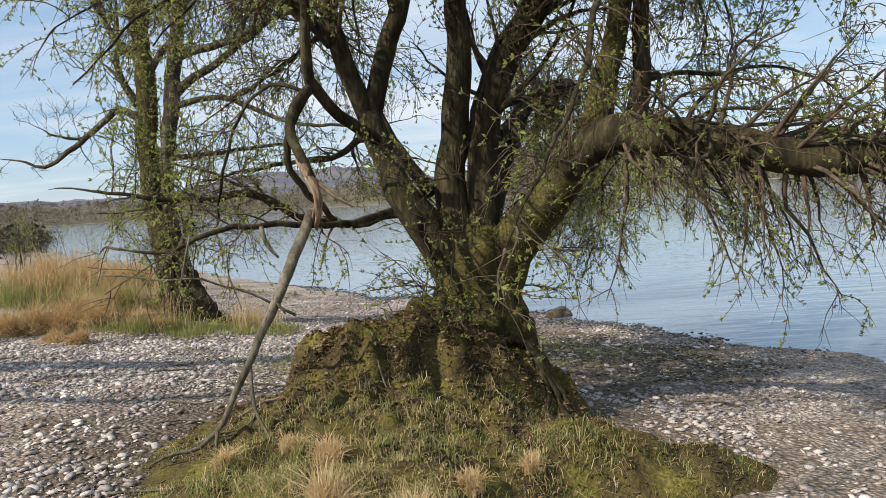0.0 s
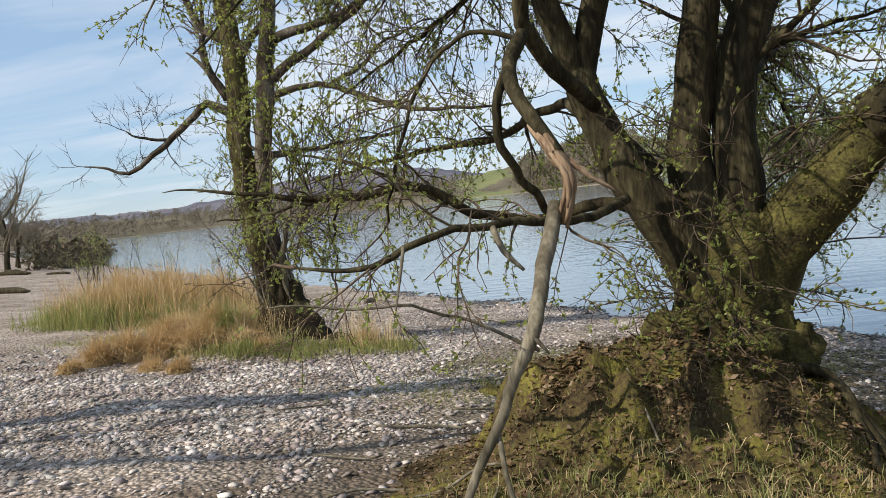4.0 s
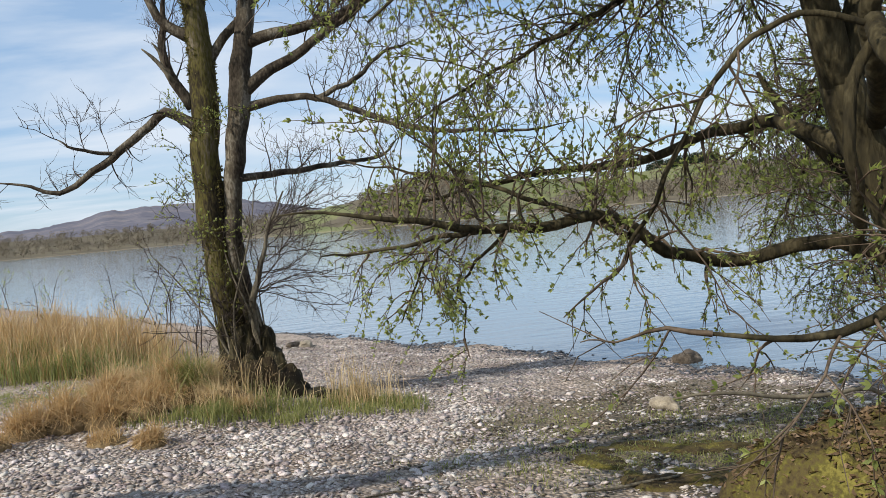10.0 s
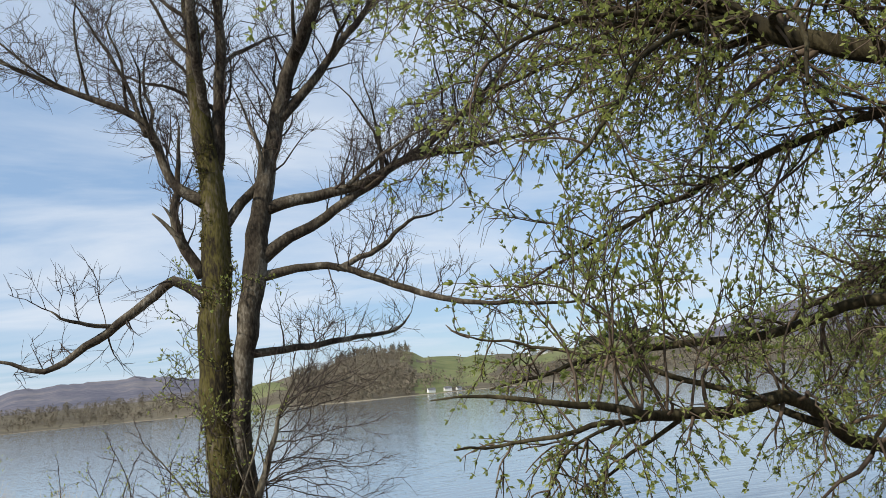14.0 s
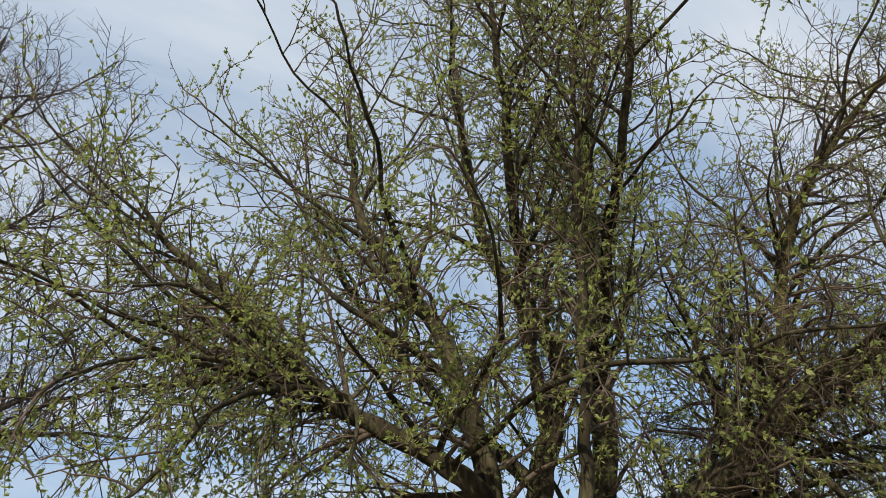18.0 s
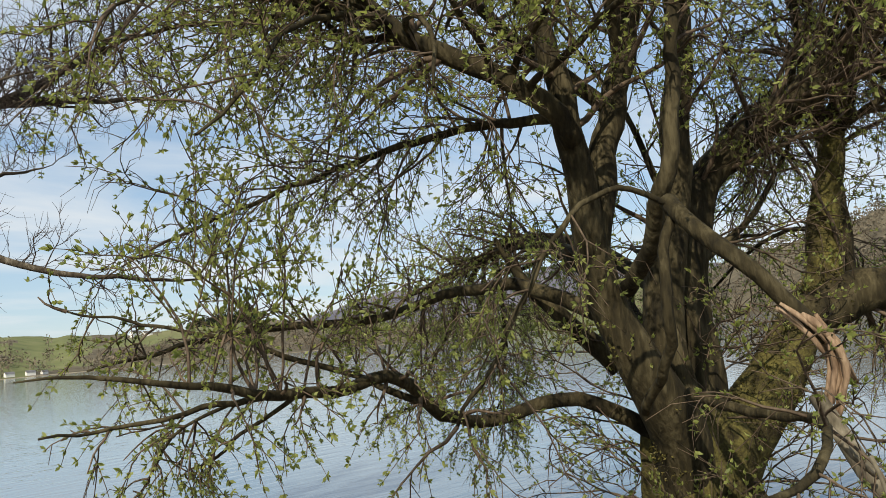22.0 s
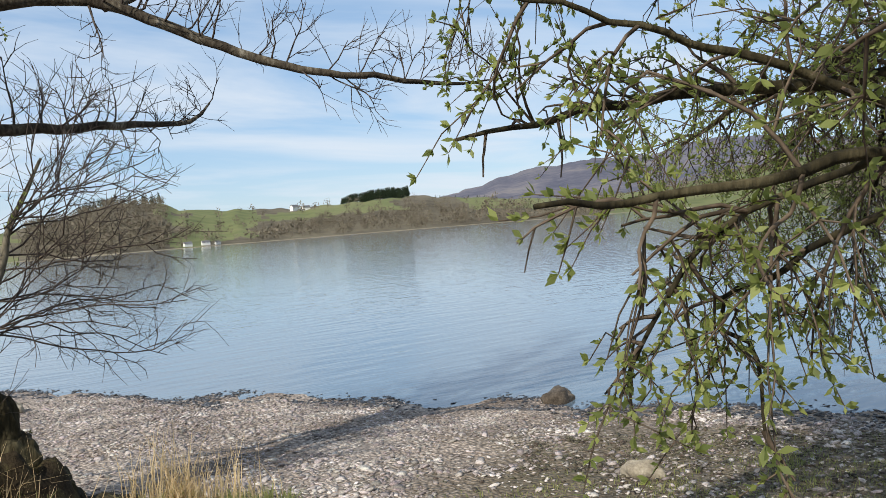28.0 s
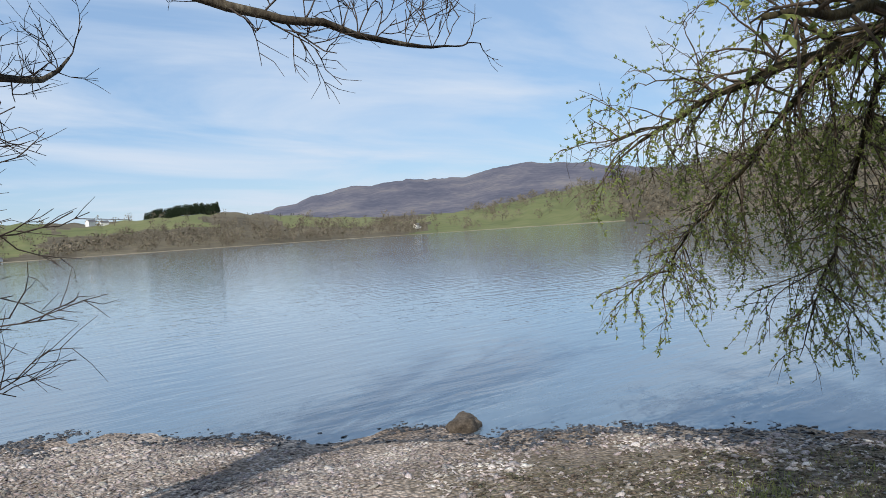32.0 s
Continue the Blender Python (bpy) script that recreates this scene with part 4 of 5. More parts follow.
up, arch = (0, 0, 0.45), (0, 0, -0.45)
MID = (.1, 6.5, 3)
for k, start, per, ln, pull, leafy, tw in (("A1", .3, 6, .9, up, .5, 8), ("U", .25, 5, .9, up, .55, 8), ("A2", .2, 5, .9, up, .65, 8), ("B", .35, 5, .9, up, .65, 8), ("C", .3, 7, 1.2, (0, 0, -.1), .25, 9),
                                           ("D", .35, 7, 1.2, (0, 0, -.1), .25, 9), ("E", .1, 9, .9, arch, .3, 9), ("F", .2, 5, .8, up, .9, 7), ("G", .35, 5, .9, up, .45, 8), ("X", .1, 6, .9, up, .7, 8), ("S", .1, 6, .9, up, 1, 8), ("Y", .1, 6, .9, up, 1, 8), ("Z", .1, 6, .9, up, 1, 8)):
    crown.dress(W[k], start, per, ln, pull, leafy, tw)
for k, start, cnt, ln, leafy in (("A1", .35, 7, 1.7, .5), ("U", .3, 8, 1.5, .6), ("A2", .3, 8, 1.7, .6), ("B", .4, 8, 1.7, .6), ("C", .3, 14, 2.0, .3), ("D", .35, 16, 2.0, .3), ("F", .3, 5, 1.4, .7), ("G", .45, 6, 1.5, .45), ("X", .3, 5, 1.4, .7), ("S", .3, 5, 1.4, .7), ("Y", .25, 8, 1.5, .7), ("Z", .3, 4, 1.4, .7)):
    crown.boughs(W[k], start, cnt, ln, (0, 0, .35), MID, leafy)
for k, start, per, ln, leafy in (("H", .35, 8, .45, .8), ("H2", .15, 8, .38, .8), ("H3", .2, 6, .42, .8), ("T", .25, 34, .3, 1), ("T2", .3, 5, .22, .9), ("V2", .1, 18, 1.0, .4), ("U", .15, 5, .9, .3), ("A1", .25, 6, 1.1, .2), ("G", .3, 7, .9, .2), ("C", .45, 14, 1.1, .12), ("D", .42, 13, 1.3, .08), ("J", .2, 7, .45, .35), ("N2", .3, 26, .7, .65), ("N3", .3, 34, .75, .6), ("P", .35, 6, .55, .4), ("Q", .3, 8, .7, .5), ("N", .3, 20, .85, .6), ("V", .3, 9, .45, .8), ("E", .1, 28, 1.15, .3), ("A1", .2, 4, 1.0, .7)):
    crown.dress(W[k], start, per, ln, (0, 0, -.75) if k in ("N", "N2", "N3", "E", "C", "D") else arch, leafy, 9, 0.15, 0.55)
crown.skirt([W[k] for k in ("A1", "A2", "B", "C", "D", "F", "U")], 31, 2.2, 3.6, 2.2, .55, .62)
crown.boughs(W["N"], .45, 7, .9, (0, 0, -.3), MID, .35, 8, .6)
for i in range(13):                                    # upright water shoots on the low limb
    q = W["H"][int(len(W["H"]) * RNG.uniform(.5, .97)), :3]
    crown.sprout(q, (RNG.uniform(-.35, .2), RNG.uniform(-.25, .25), 1), .007, RNG.uniform(.45, 1.0), (0, 0, .6), .95, 7)
crown.dress(W["V"], .4, 4, .4, (0, 0, .6), .85, 7, .8)
crown.boughs(W["C"], .3, 9, 1.3, (0, 0, -.6), MID, .1)
crown.boughs(W["D"], .3, 6, 1.2, (0, 0, -.5), MID, .1)
# thin shoots in front of and round the trunk
for i in range(46):
    a = RNG.uniform(0, 6.283)
    z = RNG.uniform(.5, 1.7)
    p = np.array((.25 + .3 * math.cos(a), 6.5 + .3 * math.sin(a), z))
    crown.sprout(p, (math.cos(a), math.sin(a), RNG.uniform(.1, 1.0)), .007, RNG.uniform(.5, 1.0), (0, 0, RNG.uniform(-.6, .3)), .38, 8)
part("branchwork", crown.branch, TWIG, willow, kind="stuff")
part("twig_growth", crown.twig, TWIG, willow, kind="stuff")
part("foliage", crown.leaf_mesh("foliage", 0.027, 5, 0.75), LEAF, willow, "small fresh green leaves", smooth=False, kind="stuff")

# ---- the bare tree nearer the water ----
alder = thing("alder_tree", "bare two-stemmed tree with mossy bark on a grassy rise", "tree", (-4.22, 12.5, -.2))
bare = Crown(alder, BARK3, 0.6)
V = {}
V["L"] = limb(alder, "trunk", [(-4.34, 12.48, -0.20, 0.323), (-4.36, 12.38, 0.18, 0.228), (-4.39, 12.29, 0.66, 0.190), (-4.46, 12.14, 1.70, 0.166), (-4.50, 12.05, 2.56, 0.157), (-4.43, 12.05, 3.27, 0.152), (-4.45, 12.05, 4.17, 0.128), (-4.55, 12.05, 5.27, 0.095), (-4.60, 12.05, 6.36, 0.071), (-4.70, 11.95, 8.16, 0.038), (-4.74, 11.86, 9.59, 0.011)], BARK2, 16, 0.14, "mossy leaning stem")
V["R"] = limb(alder, "trunk", [(-3.98, 12.44, -0.29, 0.25), (-4.02, 12.40, 0.09, 0.215), (-4.1, 12.35, 0.37, 0.165), (-4.19, 12.29, 0.71, 0.13), (-4.27, 12.14, 1.42, 0.109), (-4.21, 12.05, 2.27, 0.104), (-4.06, 12.05, 3.22, 0.122), (-3.9, 12.05, 4.17, 0.098), (-3.62, 12.05, 5.31, 0.081), (-3.22, 11.95, 6.36, 0.071), (-2.94, 11.86, 7.97, 0.038), (-2.84, 11.76, 9.11, 0.011)], BARK3, 16, 0.14, "grey brown stem")
V["L0"] = limb(alder, "limb", [(-4.44, 12.05, 4.08, 0.085), (-4.36, 12.10, 4.69, 0.071), (-4.27, 12.05, 6.33, 0.048), (-4.17, 12.14, 8.16, 0.011)], BARK3, 9)
V["R1"] = limb(alder, "limb", [(-4.06, 12.05, 3.3, 0.085), (-3.75, 12.02, 3.53, 0.066), (-3.32, 12.0, 3.76, 0.056), (-2.6, 12.0, 4.25, 0.045), (-1.49, 11.95, 5.04, 0.03), (-0.75, 11.57, 5.98, 0.011)], BARK3, 9)
V["R2"] = limb(alder, "limb", [(-3.92, 12.05, 3.9, 0.072), (-3.6, 12.0, 3.99, 0.064), (-2.97, 12.0, 4.11, 0.055), (-2.18, 12.0, 4.45, 0.042), (-1.3, 12.0, 4.6, 0.026), (-0.5, 11.95, 4.7, 0.012)], BARK3, 9)
V["R3"] = limb(alder, "limb", [(-4.08, 12.05, 3.16, .06), (-3.5, 12.0, 3.25, .044), (-3.09, 11.9, 3.19, .038), (-2.4, 11.6, 2.85, .033), (-1.95, 11.4, 2.7, .028), (-1.54, 11.28, 2.64, .023), (-1.15, 11.28, 2.62, .018), (-.79, 11.28, 2.61, .012), (-.45, 11.3, 2.66, .005)], BARK3, 9)
V["R5"] = limb(alder, "limb", [(-3.2, 11.94, 3.2, 0.033), (-2.75, 12.00, 3.41, 0.028), (-2.37, 11.95, 3.68, 0.019), (-1.99, 11.86, 3.79, 0.008)], BARK3, 9)
V["R4"] = limb(alder, "limb", [(-4.22, 12.06, 2.38, .05), (-3.6, 12.3, 2.43, .038), (-3.1, 12.65, 2.5, .032), (-2.75, 12.9, 2.56, .026), (-2.42, 13.1, 2.61, .02), (-2.2, 13.2, 2.78, .009)], BARK3, 9)
V["R6"] = limb(alder, "limb", [(-3.68, 12.05, 4.93, 0.057), (-3.22, 12.05, 5.50, 0.048), (-2.37, 11.95, 6.55, 0.028), (-1.70, 11.86, 7.50, 0.009)], BARK3, 9)
V["M1"] = limb(alder, "limb", [(-4.42, 12.05, 3.60, 0.057), (-4.22, 12.05, 3.89, 0.052), (-3.98, 12.05, 4.17, 0.048), (-3.81, 12.05, 4.36, 0.038)], BARK3, 9)
V["L1"] = limb(alder, "limb", [(-4.44, 12.05, 2.9, 0.08), (-4.62, 12.05, 3.06, 0.067), (-4.85, 12.0, 3.18, 0.058), (-5.05, 12.0, 3.05, 0.053), (-5.31, 12.0, 2.83, 0.047), (-5.69, 12.0, 2.57, 0.04), (-6.08, 12.0, 2.37, 0.028), (-6.35, 12.0, 2.47, .018), (-6.66, 12.0, 2.54, 0.008)], BARK3, 9)
V["L4"] = limb(alder, "limb", [(-5.41, 12.0, 2.76, 0.024), (-5.74, 11.9, 2.80, 0.019), (-5.98, 11.86, 2.94, 0.008)], BARK3, 9)
V["L2"] = limb(alder, "limb", [(-4.57, 12.05, 3.22, 0.067), (-4.81, 12.05, 3.76, 0.048), (-4.74, 12.05, 4.88, 0.011)], BARK3, 9)
V["L3"] = limb(alder, "limb", [(-4.48, 12.05, 3.98, 0.076), (-4.85, 12.05, 4.26, 0.052), (-5.11, 12.05, 4.89, 0.043), (-5.93, 12.05, 5.29, 0.028), (-6.64, 12.05, 5.69, 0.009)], BARK3, 9)
V["L5"] = limb(alder, "limb", [(-5.08, 12.05, 4.74, 0.028), (-5.31, 11.95, 5.41, 0.019), (-5.79, 11.95, 6.26, 0.008)], BARK3, 9)
V["K1"] = limb(alder, "limb", [(-4.46, 12.14, 4.84, 0.057), (-4.55, 11.38, 5.79, 0.043), (-4.46, 10.62, 6.93, 0.019), (-4.36, 10.24, 7.69, 0.008)], BARK3, 9)
V["K2"] = limb(alder, "limb", [(-3.51, 11.95, 5.60, 0.057), (-3.03, 11.10, 6.55, 0.038), (-2.65, 10.53, 7.50, 0.011)], BARK3, 9)
limb(alder, "dead_stub", [(-4.74, 12.03, 3.51, 0.033), (-4.84, 12.01, 3.68, 0.028), (-4.95, 11.99, 3.81, 0.019), (-5.04, 11.97, 3.89, 0.008)], DEAD, 8, .2, "bare grey snag")
limb(alder, "dead_stub", [(-4.81, 12.03, 3.75, 0.021), (-4.88, 12.00, 3.89, 0.015), (-4.93, 11.99, 3.96, 0.007)], DEAD, 7, .2, "bare grey snag")
for k in V:
    if k == "M1":
        continue
    bare.dress(V[k], .45 if k in "LR" else .2, 7 if k in "LR" else 5 if k == "L1" else 7 if k in ("L3", "L5") else 10, .9 if k in "LR" else .45 if k in ("R3", "R4", "L1") else .7, (0, 0, .05 if k == "L1" else .6), 0, 11, .1 if k == "L1" else .6)
    if k in ("L", "R", "L0", "R1", "R2", "R6", "L3", "K1", "K2"):
        bare.boughs(V[k], .45 if k in "LR" else .25, 8, 1.35, (0, 0, .3), (-4.2, 12.0, 4), 0, 8, .6, 10)
# shoots from the foot, suckers up the stems, and a fan of whips
for i in range(4):
    a = RNG.uniform(0, 6.3)
    p = np.array((-4.22 + .28 * math.cos(a), 12.38 + .25 * math.sin(a), RNG.uniform(-.1, .5)))
    bare.sprout(p, (0.5 * math.cos(a), 0.5 * math.sin(a), 1), .009, RNG.uniform(1.0, 1.7), (0, 0, .3), 0, 7)
for i in range(7):
    s = Soup()
    a = RNG.uniform(3.2, 6.4)
    pts, _ = wander((-4.27 + .27 * math.cos(a), 12.34 + .22 * math.sin(a), -.02), (-.08, -.08, 1), RNG.uniform(1.4, 2.4), 14, .07, (0, 0, .1))
    s.tube(pts, np.linspace(.017, .006, 15), 6, False)
    part("sucker", s, DEAD, alder)
    bare.dress(np.concatenate([pts, np.full((15, 1), .01)], 1), .4, 3, .4, (0, 0, .3), .04, 6)
shoot = limb(alder, "sucker", [(-4.08, 12.26, 0.18, 0.057), (-4.14, 12.12, 0.79, 0.043), (-4.12, 12.08, 0.98, 0.040), (-4.01, 12.05, 1.29, 0.034), (-3.94, 12.05, 1.59, 0.024), (-3.8, 12.03, 1.9, 0.016), (-3.66, 12.03, 2.2, 0.009)], DEAD, 9, .12, "pale stout sucker that bears a fan of whips")
for i in range(24):
    p = shoot[RNG.integers(len(shoot) * 5 // 12, len(shoot) - 2), :3]
    bare.sprout(p, (RNG.uniform(.45, 1.0), RNG.uniform(-.6, .4), RNG.uniform(.02, .8)), .011, RNG.uniform(.9, 1.5), (0.3, 0, .3), 0, 6)
# leafy shoots on the mossy stem
for i in range(26):
    q = V["L"][RNG.integers(9, 34)]
    a = RNG.uniform(2.2, 6.0)
    bare.sprout(q[:3] + q[3] * np.array((math.cos(a), math.sin(a), 0)), (math.cos(a), math.sin(a), RNG.uniform(-.2, .9)), .005, RNG.uniform(.3, .7), (0, 0, .3), .6, 8)
part("branchwork", bare.branch, TWIG2, alder, kind="stuff")
part("twig_growth", bare.twig, TWIG2, alder, kind="stuff")
part("foliage", bare.leaf_mesh("foliage", .028, 4, .75), LEAF, alder, "few first leaves", smooth=False, kind="stuff")


def roots(tree, cx, cy, over, r0, n, ln, material):
    for i in range(n):
        a = 6.283 * i / n + RNG.uniform(-.3, .3)
        c = []
        for t in (0.35, .7, 1.0, 1.4, 1.9):
            x, y = cx + r0 * t * math.cos(a + .25 * (t - .5)) * ln, cy + r0 * t * math.sin(a + .25 * (t - .5)) * ln
            c.append((x, y, over(x, y) + (.26 * max(0, 1.1 - t) - .03 * t) * r0 / .35, max(.015, r0 * .27 * (1.25 - .55 * t))))
        limb(tree, "root", c, material, 8, .25)


def flare(tree, cx, cy, z0, z1, top, base, lobes, material, label, lean=(0, 0)):
    """The foot of an old trunk: buttressed, furrowed and knobbly. lobes: angle in degrees, reach, width."""
    n, k = 56, 26
    v = []
    for j in range(k):
        t = j / (k - 1)
        for i in range(n):
            a = 2 * math.pi * i / n
            r = top + (base - top) * (1 - t) ** 2.0
            for la, reach, w in lobes:
                d = (a - radians(la) + math.pi) % (2 * math.pi) - math.pi
                r += reach * min(1 - t, .62) * math.exp(-(d / w) ** 2)
            q = Vector((math.cos(a) * 1.6, math.sin(a) * 1.6, t * 1.2))
            r *= 1 + .2 * (1 - 2 * abs(noise.noise(q * 1.7 + Vector((cx, cy, 0))))) * (1 - .5 * t) + .1 * noise.noise(q * 5) + .05 * noise.noise(q * 13)
            v.append((cx + lean[0] * t + r * math.cos(a), cy + lean[1] * t + r * math.sin(a), z0 + (z1 - z0) * t + .05 * noise.noise(q * 3)))
    f = [(j * n + i, j * n + (i + 1) % n, (j + 1) * n + (i + 1) % n, (j + 1) * n + i) for j in range(k - 1) for i in range(n)]
    s = Soup()
    s.add(v, f + [tuple((k - 1) * n + i for i in range(n))])
    part("trunk_foot", s, material, tree, label)


flare(willow, .25, 6.5, .0, .95, .28, .38, ((200, .26, .5), (300, .2, .45), (20, .16, .4), (110, .26, .5)), MOSSBARK, "furrowed mossy foot of the trunk")
flare(alder, -4.28, 12.34, -.45, .72, .2, .34, ((-42, .2, .5), (-110, .22, .4), (175, .22, .5), (60, .22, .5)), BARK, "dark gnarled foot of the trunk", (-.03, .0))


def burl(tree, x, y, z, rx, ry, rz, seed, material):
    """A knobbly swelling of the wood."""
    bm = bmesh.new()
    bmesh.ops.create_icosphere(bm, subdivisions=4, radius=1)
    for v in bm.verts:
        c = v.co + Vector((seed * 3.1, seed, 0))
        k = 1 + .3 * noise.noise(c * 1.6) + .35 * (.4 - abs(noise.noise((c.x * 3.6, c.y * 3.6, c.z * 1.3)))) + .12 * noise.noise((c.x * 9, c.y * 9, c.z * 4))
        v.co = Vector((x + v.co.x * rx * k, y + v.co.y * ry * k, z + v.co.z * rz * k))
    me = bpy.data.meshes.new("burl")
    bm.to_mesh(me)
    bm.free()
    part("burl", me, material, tree, "dark knobbly swelling")


for i, (x, y, z, rx, ry, rz) in enumerate(((-4.03, 12.22, .42, .1, .1, .26), (-3.97, 12.18, .1, .16, .16, .26), (-3.8, 12.12, -.14, .19, .18, .22), (-3.52, 12.02, -.27, .3, .2, .14), (-4.25, 12.1, 0, .18, .16, .3), (-4.5, 12.15, 0, .17, .16, .3))):
    burl(alder, x, y, z, rx, ry, rz, i + 1, BARK)
for i, (x, y, z, rx, ry, rz) in enumerate(((-.15, 6.35, .58, .2, .14, .12), (.5, 6.25, .42, .15, .14, .16), (.2, 6.15, .48, .2, .12, .1), (-.5, 6.35, .44, .2, .16, .07))):
    burl(willow, x, y, z, rx, ry, rz, i + 11, MOSSBARK)
roots(willow, .24, 6.5, in_mound, .3, 8, 1.35, MOSSBARK)
roots(alder, -4.19, 12.42, beach, .36, 7, 1.2, BARK2)
for i in range(7):
    a = RNG.uniform(0, 6.283)
    c = []
    for t in (.35, .6, .85, 1.1, 1.4):
        a += RNG.uniform(-.25, .25)
        x, y = .2 + t * math.cos(a), 6.42 + t * math.sin(a)
        c.append((x, y, in_mound(x, y) + .012, .04 - .018 * t))
    limb(willow, "root", c, BARK, 7, .2)


def tufts(tree, curve, z0, z1, k, size, mask=0.0):
    """Ragged cushions of moss on the bark, as small upright flakes."""
    c = Crown()
    rows = curve[(curve[:, 2] > z0) & (curve[:, 2] < z1)]
    while len(c.leaf_p) < k:
        q = rows[RNG.integers(len(rows))]
        n = unit(RNG.normal(size=3))
        p = q[:3] + n * q[3] * 1.0 + np.array((0, 0, RNG.normal() * .04))
        if noise.noise((p[0] * 4.5, p[1] * 4.5, p[2] * 2.5)) < mask:
            continue
        c.leaf_p.append(p)
        c.leaf_d.append(n)
    part("moss_growth", c.leaf_mesh("moss_growth", size, 2, 0.9), TUFT, tree, smooth=False, kind="stuff")


tufts(alder, V["L"], .3, 4.6, 2600, .035, .02)
tufts(alder, V["R"], .1, 1.6, 700, .03, .1)
tufts(willow, W["D"], .9, 2.5, 3000, .022, .0)
tufts(willow, W["A"], .9, 2.0, 900, .02, .12)
tufts(willow, W["E"], 1.4, 2.1, 900, .02, .1)

# ---- grasses, saplings, stones ----


def blades(name, spots, height, material, lean=0.5, width=0.006, label="", parent=None):
    """Grass: bent blades of two quads, one per spot (x, y, z)."""
    p = np.asarray(spots, float)
    k = len(p)
    a = RNG.random(k) * 2 * math.pi
    d = np.stack([np.cos(a), np.sin(a), np.zeros(k)], 1) * (lean * RNG.random(k))[:, None]
    tuft = np.array([noise.noise((q[0] * 1.9, q[1] * 1.9, 4)) + .7 * noise.noise((q[0] * 5, q[1] * 5, 9)) for q in p])
    h = (height * (0.5 + 0.7 * RNG.random(k)) * np.clip(.95 + .75 * tuft, .4, 1.6))[:, None]
    w = np.stack([-np.sin(a), np.cos(a), np.zeros(k)], 1)
    b = RNG.random(k) * 3.14
    w = np.stack([np.cos(b), np.sin(b), np.zeros(k)], 1) * width
    z = np.array((0, 0, 1.0))
    m = p + h * 0.55 * (z + d * 0.5)
    t = p + h * (z * (1 - 0.45 * (d ** 2).sum(1)[:, None]) + d * 1.15)
    q = np.concatenate([np.stack([p - w, p + w, m + w * .8, m - w * .8], 1), np.stack([m - w * .8, m + w * .8, t + w * .15, t - w * .15], 1)])
    return part(name, quads(name, q), material, parent, label, smooth=False, kind="stuff")


def patch(cx, cy, rx, ry, k, over=beach):
    """Spots in uneven clumps that thin out towards the edge."""
    out = []
    while len(out) < k:
        gx, gy = RNG.normal(size=2) * 0.48
        if math.hypot(gx, gy) > 1.25:
            continue
        x, y = cx + rx * gx, cy + ry * gy
        if noise.noise((x * 2.3, y * 2.3, 21)) + .6 * noise.noise((x * 6, y * 6, 3)) < RNG.uniform(-.55, .35):
            continue
        out.append((x, y, over(x, y) - 0.01))
    return out


tagged(blades("reed_bed", patch(-8.1, 17.2, 1.9, 1.7, 2400), .68, STRAW, .4, .006), "dry straw-coloured reeds near the water", "reeds", kind="stuff")
tagged(blades("reed_fringe", patch(-8.0, 17.0, 1.9, 1.6, 6200), .68, RUST, .5, .006), "rust-brown dead sedge among the reeds", "reeds", kind="stuff")
tagged(blades("reed_grass", patch(-8.2, 16.0, 1.9, 1.1, 6000), .4, GRASS, .7, .006), "green grass at the foot of the reeds", "grass", kind="stuff")
tagged(blades("bank_turf", patch(-6.6, 13.6, 1.7, 1.4, 4200), .06, GRASS, 1.0, .005), "thin green turf between the reeds and the bare tree", "grass", kind="stuff")
tagged(blades("rise_straw", patch(-4.85, 11.75, 1.1, .65, 1500) + patch(-3.0, 11.7, .4, .3, 90), .3, STRAW, 1.0, .0045), "dry bent grass round the foot of the bare tree", "grass", kind="stuff")
tagged(blades("rise_stalks", patch(-2.95, 11.65, .5, .35, 240) + patch(-4.7, 11.5, .9, .4, 220), .44, STRAW, .35, .0035), "pale dead stalks standing beside the bare tree", "grass", kind="stuff")
tagged(blades("rise_grass", patch(-4.4, 11.3, 1.1, .45, 2800) + patch(-2.95, 11.5, .7, .4, 1300), .16, GRASS, .7, .0045), "green grass round the foot of the bare tree", "grass", kind="stuff")
BANK = mat("dark_earth", [(0.016, 0.012, 0.008), (0.04, 0.03, 0.018), (0.075, 0.062, 0.03)], 6, 0.95, 1.0, 50, 0.1, dist=0.03)


def hump(x, y):
    r = math.hypot((x + 4.1) / .58, (y - 12.05) / .48)
    return beach(x, y) - .04 + (.34 * float(smooth((1.0 - r) / .45))) * (1 + .5 * noise.noise((x * 5, y * 5, 2))) + .05 * noise.noise((x * 11, y * 11, 2))


tagged(grid("earth_bank", np.arange(-4.9, -3.1, .04), np.arange(11.35, 12.65, .04), hump, BANK), "dark eroded earth among the roots of the bare tree", "bank", kind="structure")


